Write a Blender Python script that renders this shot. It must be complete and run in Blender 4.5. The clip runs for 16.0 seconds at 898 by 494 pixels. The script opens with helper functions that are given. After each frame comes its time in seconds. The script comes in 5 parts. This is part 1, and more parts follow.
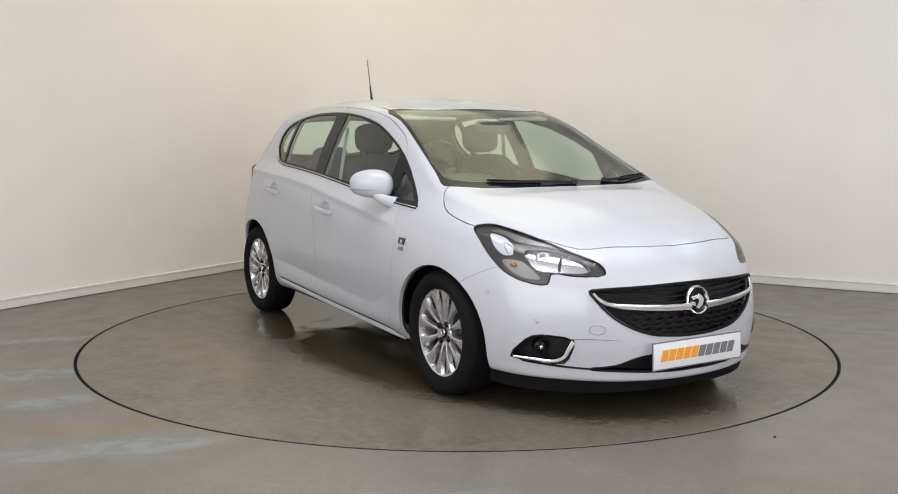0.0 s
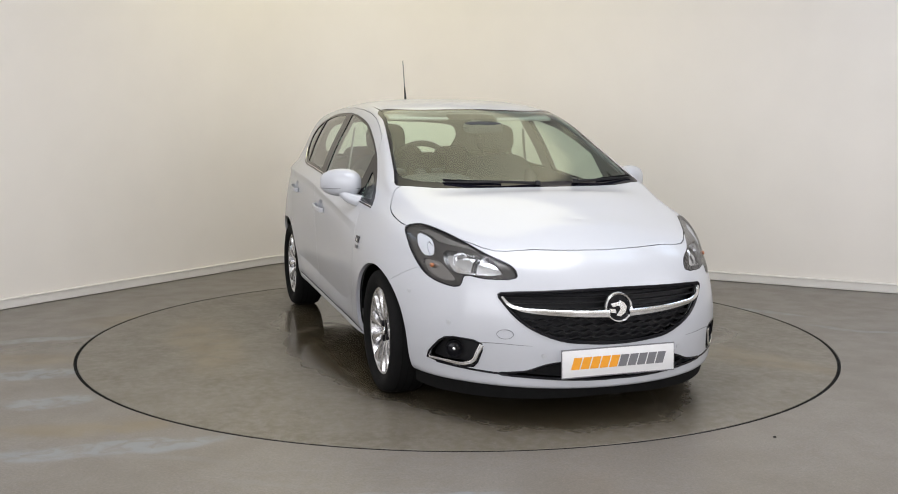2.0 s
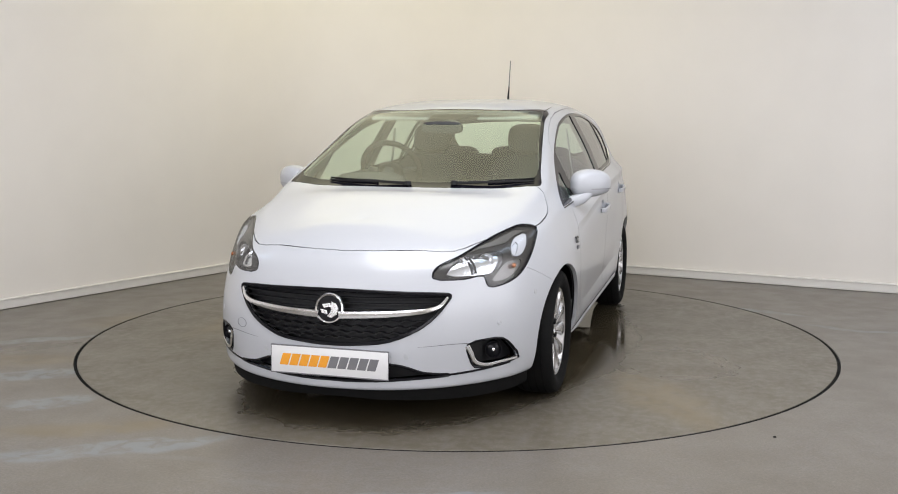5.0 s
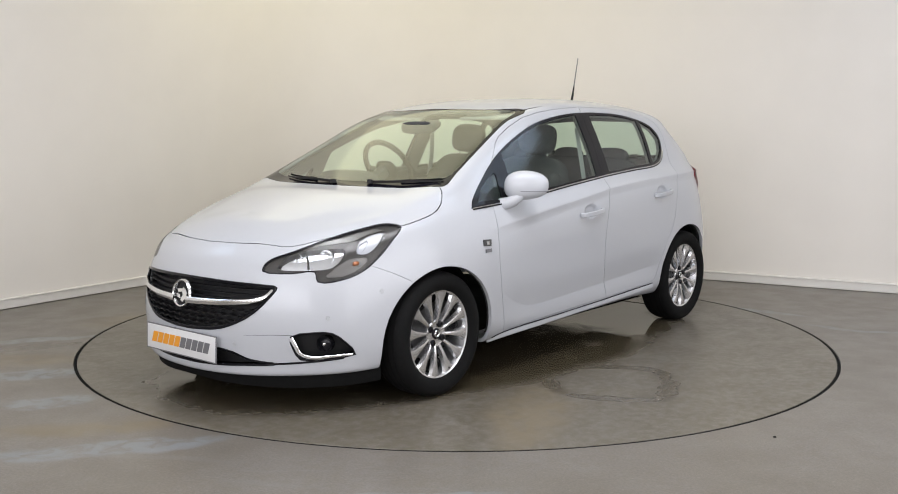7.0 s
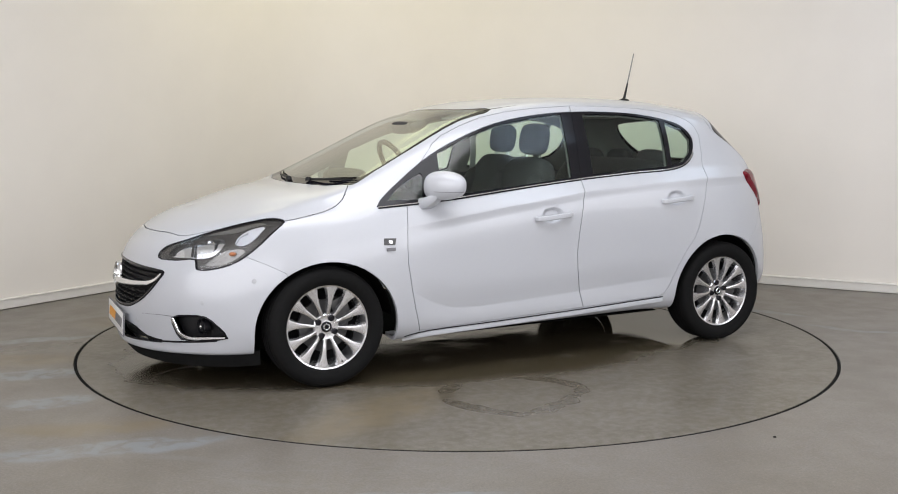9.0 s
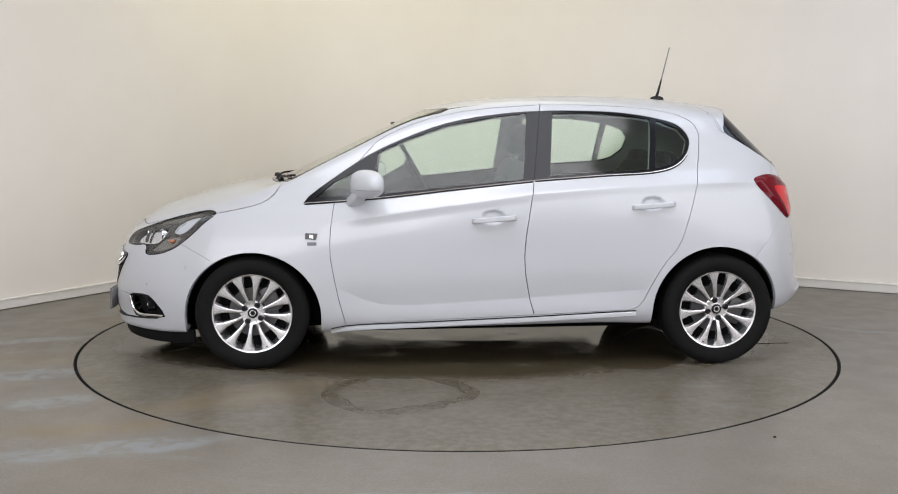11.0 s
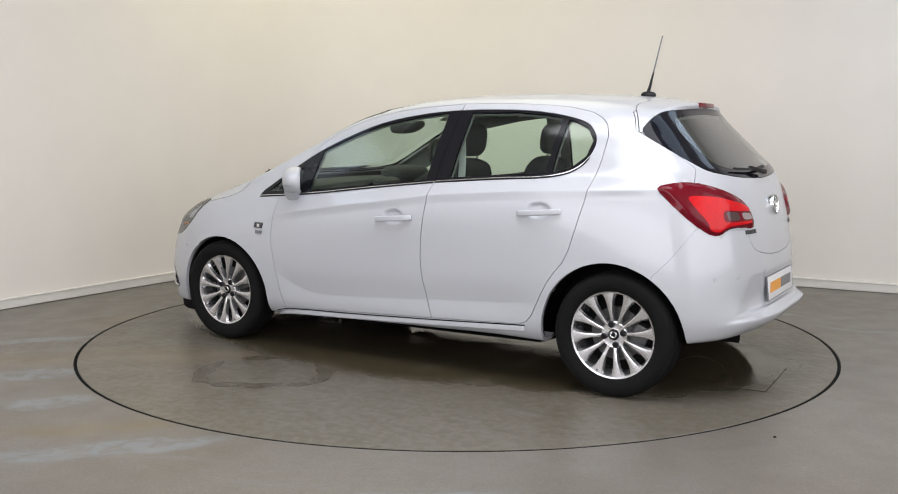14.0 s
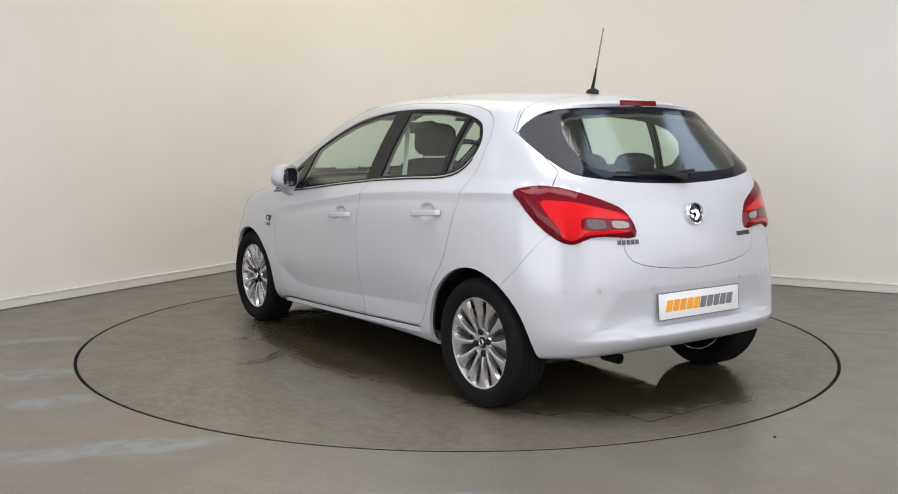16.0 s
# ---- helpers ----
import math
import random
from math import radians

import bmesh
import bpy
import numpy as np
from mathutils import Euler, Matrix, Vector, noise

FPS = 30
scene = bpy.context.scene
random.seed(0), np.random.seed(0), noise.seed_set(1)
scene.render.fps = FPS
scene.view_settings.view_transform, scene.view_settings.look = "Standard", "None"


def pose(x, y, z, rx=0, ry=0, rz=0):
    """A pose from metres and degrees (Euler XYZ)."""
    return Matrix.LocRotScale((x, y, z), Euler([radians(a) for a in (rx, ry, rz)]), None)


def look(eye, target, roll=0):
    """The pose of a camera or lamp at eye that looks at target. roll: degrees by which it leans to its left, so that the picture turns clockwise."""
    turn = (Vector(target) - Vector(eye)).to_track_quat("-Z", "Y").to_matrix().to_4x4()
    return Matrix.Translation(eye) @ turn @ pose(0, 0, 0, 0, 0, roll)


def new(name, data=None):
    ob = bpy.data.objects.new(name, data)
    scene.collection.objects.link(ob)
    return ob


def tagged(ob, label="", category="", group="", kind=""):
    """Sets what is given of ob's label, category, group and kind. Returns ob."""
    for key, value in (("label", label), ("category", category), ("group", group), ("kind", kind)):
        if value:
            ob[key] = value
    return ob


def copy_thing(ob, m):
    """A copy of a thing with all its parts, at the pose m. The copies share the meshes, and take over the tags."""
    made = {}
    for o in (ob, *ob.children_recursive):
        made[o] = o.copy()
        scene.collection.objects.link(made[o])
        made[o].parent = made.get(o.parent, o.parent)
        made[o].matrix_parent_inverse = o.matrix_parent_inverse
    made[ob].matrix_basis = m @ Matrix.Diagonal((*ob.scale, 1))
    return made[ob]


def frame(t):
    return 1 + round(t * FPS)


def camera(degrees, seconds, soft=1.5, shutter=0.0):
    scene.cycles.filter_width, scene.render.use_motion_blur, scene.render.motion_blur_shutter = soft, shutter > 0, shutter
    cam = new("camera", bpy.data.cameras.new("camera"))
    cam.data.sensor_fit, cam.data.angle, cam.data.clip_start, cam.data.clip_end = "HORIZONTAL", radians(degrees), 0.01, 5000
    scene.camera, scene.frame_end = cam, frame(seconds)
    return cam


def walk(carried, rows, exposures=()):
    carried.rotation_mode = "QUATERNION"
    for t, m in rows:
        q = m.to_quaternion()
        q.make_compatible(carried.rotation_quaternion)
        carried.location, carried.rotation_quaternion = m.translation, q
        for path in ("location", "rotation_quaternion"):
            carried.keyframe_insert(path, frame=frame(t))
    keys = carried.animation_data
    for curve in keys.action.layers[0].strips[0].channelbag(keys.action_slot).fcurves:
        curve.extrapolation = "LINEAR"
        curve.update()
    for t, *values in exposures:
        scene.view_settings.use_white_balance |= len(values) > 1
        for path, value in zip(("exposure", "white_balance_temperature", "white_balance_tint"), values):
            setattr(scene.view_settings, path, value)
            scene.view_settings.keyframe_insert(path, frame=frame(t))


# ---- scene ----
from mathutils.bvhtree import BVHTree

# ---- camera: stands still on its stand ----
cam = camera(49.77, 16.0, soft=1.0)
EYE = (0.0, -5.955, 1.271)
AIM = (-0.0383, -0.9914, 0.6693)
walk(cam, [(0.0, look(EYE, AIM, 0.12)), (16.0, look(EYE, AIM, 0.12))])

# ---- light ----
scene.view_settings.exposure = 0.05
world = bpy.data.worlds.new("room_air")
world.use_nodes = True
world.node_tree.nodes["Background"].inputs[0].default_value = (.5, .5, .5, 1)
world.node_tree.nodes["Background"].inputs[1].default_value = .02
scene.world = world
CEILING = 3.3


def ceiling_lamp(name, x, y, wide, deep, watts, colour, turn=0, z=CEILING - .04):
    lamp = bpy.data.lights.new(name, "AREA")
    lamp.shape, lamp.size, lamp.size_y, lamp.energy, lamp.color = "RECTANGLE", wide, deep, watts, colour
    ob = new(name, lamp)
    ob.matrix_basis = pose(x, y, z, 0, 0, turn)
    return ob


def fill_panel(name, x, y, z, wide, high, watts, colour, way):
    """A large soft fill light, added unseen just off a wall, that faces the way given."""
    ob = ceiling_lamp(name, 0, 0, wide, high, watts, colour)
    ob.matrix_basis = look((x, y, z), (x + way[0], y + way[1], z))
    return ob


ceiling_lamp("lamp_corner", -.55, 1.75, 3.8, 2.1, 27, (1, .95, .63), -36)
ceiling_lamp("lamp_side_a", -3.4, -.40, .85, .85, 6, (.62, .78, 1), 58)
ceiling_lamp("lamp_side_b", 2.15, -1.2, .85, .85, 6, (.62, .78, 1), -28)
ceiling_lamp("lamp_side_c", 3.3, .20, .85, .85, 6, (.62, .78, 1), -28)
# unseen fill, added to lift the floor, the walls and the car's top
ceiling_lamp("fill_over", .2, -2.3, 2.6, 1.8, 78, (.93, .94, 1), 0)
# two unseen panels added behind the camera to brighten flanks and walls
fill_panel("fill_panel_a", -2.38, -6.80, 2.05, 6.5, 2.3, 166, (.915, .925, 1), (.524, .852))
fill_panel("fill_panel_b", 4.22, -4.70, 2.05, 6.5, 2.3, 106, (.915, .925, 1), (-.882, .471))


# ---- materials ----
def material(name, colour, rough=.5, metal=0, coat=0, coat_rough=.04, grain=0, scale=40, bump=0, bump_scale=200, emit=0, spec=.5):
    m = bpy.data.materials.new(name)
    m.use_nodes = True
    nt = m.node_tree
    b = nt.nodes["Principled BSDF"]
    b.inputs["Roughness"].default_value, b.inputs["Metallic"].default_value = rough, metal
    b.inputs["Coat Weight"].default_value, b.inputs["Coat Roughness"].default_value = coat, coat_rough
    b.inputs["Specular IOR Level"].default_value = spec
    b.inputs["Base Color"].default_value = (*colour, 1)
    if emit:
        b.inputs["Emission Color"].default_value, b.inputs["Emission Strength"].default_value = (*colour, 1), emit
    co = nt.nodes.new("ShaderNodeTexCoord")
    if grain:
        no = nt.nodes.new("ShaderNodeTexNoise")
        no.inputs["Scale"].default_value, no.inputs["Detail"].default_value = scale, 6
        big = nt.nodes.new("ShaderNodeTexNoise")
        big.inputs["Scale"].default_value, big.inputs["Detail"].default_value = scale / 12, 3
        add = nt.nodes.new("ShaderNodeMath")
        add.operation = "ADD"
        mp = nt.nodes.new("ShaderNodeMapRange")
        mp.inputs[1].default_value, mp.inputs[2].default_value = .6, 1.4
        mp.inputs[3].default_value, mp.inputs[4].default_value = 1 - grain, 1 + grain
        mix = nt.nodes.new("ShaderNodeVectorMath")
        mix.operation = "SCALE"
        mix.inputs[0].default_value = colour
        nt.links.new(co.outputs["Object"], no.inputs["Vector"])
        nt.links.new(co.outputs["Object"], big.inputs["Vector"])
        nt.links.new(no.outputs["Fac"], add.inputs[0])
        nt.links.new(big.outputs["Fac"], add.inputs[1])
        nt.links.new(add.outputs[0], mp.inputs[0])
        nt.links.new(mp.outputs[0], mix.inputs["Scale"])
        nt.links.new(mix.outputs[0], b.inputs["Base Color"])
        mr = nt.nodes.new("ShaderNodeMapRange")
        mr.inputs[1].default_value, mr.inputs[2].default_value = .3, .7
        mr.inputs[3].default_value, mr.inputs[4].default_value = max(0, rough - grain * .3), min(1, rough + grain * .3)
        nt.links.new(big.outputs["Fac"], mr.inputs[0])
        nt.links.new(mr.outputs[0], b.inputs["Roughness"])
    if bump:
        bn = nt.nodes.new("ShaderNodeTexNoise")
        bn.inputs["Scale"].default_value, bn.inputs["Detail"].default_value = bump_scale, 4
        bp = nt.nodes.new("ShaderNodeBump")
        bp.inputs["Strength"].default_value, bp.inputs["Distance"].default_value = bump, .002
        nt.links.new(co.outputs["Object"], bn.inputs["Vector"])
        nt.links.new(bn.outputs["Fac"], bp.inputs["Height"])
        nt.links.new(bp.outputs[0], b.inputs["Normal"])
    return m


def glass(name, tint, gloss=1.0, rough=.0):
    m = bpy.data.materials.new(name)
    m.use_nodes = True
    nt = m.node_tree
    nt.nodes.clear()
    out = nt.nodes.new("ShaderNodeOutputMaterial")
    tr = nt.nodes.new("ShaderNodeBsdfTransparent")
    tr.inputs[0].default_value = (*tint, 1)
    gl = nt.nodes.new("ShaderNodeBsdfGlossy")
    gl.inputs["Roughness"].default_value = rough
    gl.inputs["Color"].default_value = (gloss, gloss, gloss, 1)
    lw = nt.nodes.new("ShaderNodeLayerWeight")
    lw.inputs[0].default_value = .5
    pw = nt.nodes.new("ShaderNodeMath")
    pw.operation = "POWER"
    pw.inputs[1].default_value = 3.9
    fr = nt.nodes.new("ShaderNodeMath")
    fr.operation = "MULTIPLY_ADD"
    fr.inputs[1].default_value, fr.inputs[2].default_value = .90, .036
    nt.links.new(lw.outputs["Facing"], pw.inputs[0])
    nt.links.new(pw.outputs[0], fr.inputs[0])
    mx = nt.nodes.new("ShaderNodeMixShader")
    nt.links.new(fr.outputs[0], mx.inputs[0])
    nt.links.new(tr.outputs[0], mx.inputs[1])
    nt.links.new(gl.outputs[0], mx.inputs[2])
    nt.links.new(mx.outputs[0], out.inputs[0])
    return m


def floor_material(name, seed, dark, light, pale_spots=(), tan_spots=(), damp_shade_spots=(), ring_spots=(), wet_noise=.62):
    """Sealed grey-brown concrete: trowel clouds, pale and tan stains, damp patches with shade painted in. A spot: x, y,
    half length, half width, turn in degrees.
    """
    m = bpy.data.materials.new(name)
    m.use_nodes = True
    nt, N = m.node_tree, m.node_tree.nodes
    b = N["Principled BSDF"]
    co = N.new("ShaderNodeTexCoord")
    mapping = N.new("ShaderNodeMapping")
    mapping.inputs["Location"].default_value = (seed, seed * .7, 0)
    nt.links.new(co.outputs["Object"], mapping.inputs[0])

    def tex(scale, detail=5, distort=0.0, stretch=None, out="Fac"):
        n = N.new("ShaderNodeTexNoise")
        n.inputs["Scale"].default_value, n.inputs["Detail"].default_value, n.inputs["Distortion"].default_value = scale, detail, distort
        src = mapping.outputs[0]
        if stretch:
            k = N.new("ShaderNodeMapping")
            k.inputs["Scale"].default_value, k.inputs["Rotation"].default_value = stretch, (0, 0, .5)
            nt.links.new(src, k.inputs[0])
            src = k.outputs[0]
        nt.links.new(src, n.inputs["Vector"])
        return n.outputs[out]

    def ramp(v, a, c, lo=0.0, hi=1.0):
        r = N.new("ShaderNodeMapRange")
        r.interpolation_type = "SMOOTHSTEP"
        for i, x in enumerate((a, c, lo, hi)):
            r.inputs[i + 1].default_value = x
        nt.links.new(v, r.inputs[0])
        return r.outputs[0]

    def calc(op, a, c):
        k = N.new("ShaderNodeMath")
        k.operation = op
        for i, v in enumerate((a, c)):
            if isinstance(v, (int, float)):
                k.inputs[i].default_value = v
            else:
                nt.links.new(v, k.inputs[i])
        return k.outputs[0]

    def mixc(f, a, c):
        x = N.new("ShaderNodeMix")
        x.data_type = "RGBA"
        nt.links.new(f, x.inputs["Factor"])
        for i, v in ((6, a), (7, c)):
            if isinstance(v, tuple):
                x.inputs[i].default_value = (*v, 1)
            else:
                nt.links.new(v, x.inputs[i])
        return x.outputs[2]

    wander = N.new("ShaderNodeVectorMath")
    wander.operation = "MULTIPLY_ADD"
    wander.inputs[1].default_value = (.38, .38, 0)
    nt.links.new(tex(1.7, 6, out="Color"), wander.inputs[0])
    shift = N.new("ShaderNodeVectorMath")
    shift.operation = "SUBTRACT"
    shift.inputs[1].default_value = (.19, .19, 0)
    nt.links.new(co.outputs["Object"], wander.inputs[2])
    nt.links.new(wander.outputs[0], shift.inputs[0])

    def reach(spot):
        """Distance from a stain's middle, 1 at its edge, with a ragged outline."""
        x, y, rx, ry, turn = spot
        k = N.new("ShaderNodeMapping")
        k.vector_type = "TEXTURE"
        k.inputs["Location"].default_value, k.inputs["Scale"].default_value, k.inputs["Rotation"].default_value = (x, y, 0), (rx, ry, 1), (0, 0, radians(turn))
        nt.links.new(shift.outputs[0], k.inputs[0])
        flatten = N.new("ShaderNodeVectorMath")
        flatten.operation = "MULTIPLY"
        flatten.inputs[1].default_value = (1, 1, 0)
        nt.links.new(k.outputs[0], flatten.inputs[0])
        ln = N.new("ShaderNodeVectorMath")
        ln.operation = "LENGTH"
        nt.links.new(flatten.outputs[0], ln.inputs[0])
        return ln.outputs["Value"]

    base = mixc(ramp(tex(1.1, 6, .6), .35, .65), dark, light)
    base = mixc(ramp(tex(22, 6), .35, .7), base, (.170, .152, .127))
    base = mixc(ramp(tex(95, 4), .42, .62, 0, .40), base, (.105, .095, .082))
    base = mixc(ramp(tex(70, 4, .3), .58, .70, 0, .35), base, (.26, .24, .21))
    base = mixc(ramp(tex(1.6, 5, 1.2, (.5, 3.2, 1)), .60, .74, 0, .35), base, (.20, .195, .185))
    for spot in tan_spots:
        base = mixc(calc("MULTIPLY", ramp(reach(spot), .45, 1.1, .75, 0), ramp(tex(7, 6, .8), .34, .60, .4, 1)), base, (.185, .148, .092))
    for spot in pale_spots:
        base = mixc(calc("MULTIPLY", ramp(reach(spot), .60, 1.02, .95, 0), ramp(tex(11, 6, .8), .36, .58, .25, 1)), base, (.205, .218, .225))
    damp_shade = ramp(tex(.85, 3, .9), wet_noise, wet_noise + .05, 0, .6)
    for spot in damp_shade_spots:
        damp_shade = calc("MAXIMUM", damp_shade, ramp(reach(spot), .84, 1.02, 1, 0))
        damp_shade = calc("MULTIPLY", damp_shade, ramp(tex(1.3, 2, 1.5), .30, .42, .55, 1))
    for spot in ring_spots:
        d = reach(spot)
        damp_shade = calc("MAXIMUM", damp_shade, calc("MULTIPLY", ramp(d, .62, .80, 0, .45), ramp(d, .95, 1.12, 1, 0)))
    # one dark olive for the damp and for the shade painted below the car
    base = mixc(calc("MULTIPLY", damp_shade, .80), base, (.048, .036, .017))
    nt.links.new(base, b.inputs["Base Color"])
    puddle = calc("MULTIPLY", ramp(damp_shade, .8, 1.0), ramp(tex(1.15, 2, .7), .40, .50))
    rough = calc("MULTIPLY_ADD", calc("MAXIMUM", calc("MULTIPLY", damp_shade, .80), puddle), -.31)
    nt.links.new(ramp(tex(5, 5), .3, .7, .32, .40), rough.node.inputs[2])
    nt.links.new(rough, b.inputs["Roughness"])
    b.inputs["Specular IOR Level"].default_value = .5
    bp = N.new("ShaderNodeBump")
    bp.inputs["Distance"].default_value = .001
    nt.links.new(ramp(damp_shade, 0, .6, .4, 0), bp.inputs["Strength"])
    nt.links.new(tex(160, 3), bp.inputs["Height"])
    nt.links.new(bp.outputs[0], b.inputs["Normal"])
    return m


M_WALL = material("wall_paint", (.86, .82, .765), .62, grain=.025, scale=3, bump=.12, bump_scale=300)
M_CEIL = material("ceiling_paint", (.84, .83, .80), .7, grain=.02, scale=4)
M_SKIRT = material("skirting_gloss", (.78, .755, .715), .4, grain=.03, scale=20)
M_FLOOR = floor_material("floor_concrete", 3.1, (.155, .137, .113), (.186, .169, .150),
                         pale_spots=((-1.42, -2.20, .62, .12, 17), (-1.90, -1.55, .26, .13, 20), (-2.25, -1.04, .50, .13, 20), (-2.50, -.20, .45, .07, 22), (2.23, .79, .34, .06, -35), (2.58, .16, .40, .05, -25), (-.2, -2.75, .5, .05, 8)),
                         tan_spots=((-1.55, -1.90, .55, .15, 18), (-2.5, -.75, .6, .2, 20), (-1.9, .6, .8, .3, 30)), damp_shade_spots=((-2.52, -.40, .40, .06, 25),), wet_noise=.82)
# the oval follows the car's footprint: real damp plus the car's painted shade
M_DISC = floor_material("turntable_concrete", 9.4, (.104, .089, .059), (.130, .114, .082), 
                        tan_spots=((1.1, 1.35, .6, .25, 30), (-.2, -1.5, .9, .25, 0)), damp_shade_spots=((.02, .0, 2.14, 1.14, 0),), ring_spots=((.37, 1.33, .34, .40, -8),), wet_noise=.76)
M_GAP = material("gap_black", (.008, .008, .008), .9, grain=.2, spec=.1)
M_PAINT = material("white_car_paint", (.478, .492, .522), .40, coat=.75, coat_rough=.10, grain=.012, scale=900)
M_BLACK = material("black_gloss_trim", (.009, .009, .011), .12, spec=.2, grain=.1, scale=60)
M_FRIT = material("black_glass_border", (.006, .006, .010), .06, spec=.18, grain=.05)
M_PLASTIC = material("black_moulded_plastic", (.010, .010, .011), .5, spec=.3, grain=.15, scale=80, bump=.3, bump_scale=900)
M_RUBBER = material("tyre_rubber", (.007, .007, .007), .85, spec=.15, grain=.2, scale=50, bump=.3, bump_scale=400)
M_CHROME = material("chrome", (.84, .85, .86), .14, metal=1, grain=.03)
M_ALLOY = material("silver_alloy", (.68, .68, .69), .27, metal=.9, coat=.3, grain=.05, scale=60)
M_DARKMETAL = material("brake_steel", (.10, .10, .10), .5, metal=.8, grain=.25)
M_LINER = material("wheel_arch_felt", (.008, .008, .008), .95, spec=.1, grain=.3)
M_TRIM = material("charcoal_cabin_trim", (.055, .056, .058), .65, spec=.3, grain=.12, scale=60, bump=.1, bump_scale=300)
M_CLOTH = material("dark_seat_cloth", (.048, .049, .053), .9, spec=.2, grain=.2, scale=90, bump=.15, bump_scale=300)
M_PILLAR = material("grey_pillar_trim", (.17, .172, .165), .7, grain=.08, scale=150, bump=.2)
M_HEAD = material("light_grey_headliner", (.42, .41, .38), .85, grain=.06, scale=150, bump=.3)
M_GLASS = glass("window_glass", (.79, .90, .83), rough=.10)
M_LENS = glass("clear_lens", (.93, .94, .95), gloss=.5)
M_MIRROR = material("mirror_glass", (.85, .87, .88), .01, metal=1)
M_REFLECT = material("lamp_reflector", (.80, .81, .83), .12, metal=.95, grain=.05, scale=300, bump=.9, bump_scale=45)
M_LAMPGREY = material("lamp_bezel_grey", (.085, .080, .076), .20, metal=.45, grain=.1)
M_LAMPSATIN = material("lamp_satin_grey", (.27, .26, .25), .24, metal=.75, grain=.08, bump=.4, bump_scale=50)
M_AMBER = material("amber_lens", (.36, .12, .04), .25, coat=1, grain=.1)
M_RED = material("red_lens", (.60, .006, .010), .10, spec=.22, grain=.14, scale=60, bump=.5, bump_scale=45)
M_REDDARK = material("dark_red_lens", (.13, .003, .010), .07, spec=.22, grain=.08)
M_SMOKE = material("smoked_lens", (.07, .04, .04), .06, grain=.1)
M_CLEARW = material("white_lens", (.62, .62, .62), .15, coat=1, grain=.15, scale=200)
M_REVERSE = material("reversing_lens", (.30, .25, .25), .10, grain=.15, scale=200, bump=.4, bump_scale=60)
M_DAY = material("daylight_blade", (.58, .59, .62), .16, coat=.6, grain=.05, scale=120)
M_SENSOR = material("sensor_paint", (.44, .45, .47), .4, grain=.05)
M_PLATE = material("white_plate", (.72, .72, .72), .35, grain=.03)
M_ORANGE = material("orange_print", (.80, .33, .02), .4, grain=.08)
M_GREY = material("grey_print", (.16, .16, .17), .4, grain=.08)


# ---- mesh helpers ----
def mesh_object(name, verts, faces, mat, parent=None, label="", normals=None, smooth=True):
    me = bpy.data.meshes.new(name)
    me.from_pydata([tuple(map(float, v)) for v in verts], [], [tuple(f) for f in faces])
    if smooth:
        me.polygons.foreach_set("use_smooth", [True] * len(me.polygons))
    me.materials.append(mat)
    me.update()
    if normals is not None:
        me.normals_split_custom_set_from_vertices([tuple(map(float, n)) for n in normals])
    ob = new(name, me)
    if parent:
        ob.parent = parent
    if label:
        ob["label"] = label
    return ob


def part(name, bm, mat, parent, label="", smooth=True, angle=35):
    """Links a bmesh as one mesh object under a thing or a part; edges sharper than the angle stay sharp."""
    bmesh.ops.recalc_face_normals(bm, faces=bm.faces)
    for f in bm.faces:
        f.smooth = smooth
    for e in bm.edges:
        if len(e.link_faces) == 2 and e.calc_face_angle(0) > radians(angle):
            e.smooth = False
    me = bpy.data.meshes.new(name)
    bm.to_mesh(me)
    bm.free()
    me.materials.append(mat)
    ob = new(name, me)
    if parent:
        ob.parent = parent
    if label:
        ob["label"] = label
    return ob


def box(size, bevel=.01, at=None, seg=2, taper=1.0):
    bm = bmesh.new()
    bmesh.ops.create_cube(bm, size=1)
    for v in bm.verts:
        v.co = Vector((v.co.x * size[0], v.co.y * size[1], v.co.z * size[2]))
        if v.co.z > 0:
            v.co.x *= taper
            v.co.y *= taper
    if bevel:
        bmesh.ops.bevel(bm, geom=bm.edges[:], offset=bevel, segments=seg, profile=.5, affect="EDGES")
    if at is not None:
        bmesh.ops.transform(bm, matrix=at, verts=bm.verts)
    return bm


def pillow(size, power=3.0, at=None, n=20):
    """A rounded cushion: a superellipsoid."""
    bm = bmesh.new()
    bmesh.ops.create_uvsphere(bm, u_segments=n * 2, v_segments=n, radius=1)
    for v in bm.verts:
        c = v.co
        k = (abs(c.x)**power + abs(c.y)**power + abs(c.z)**power)**(-1 / power)
        v.co = Vector((c.x * k * size[0] / 2, c.y * k * size[1] / 2, c.z * k * size[2] / 2))
    if at is not None:
        bmesh.ops.transform(bm, matrix=at, verts=bm.verts)
    return bm


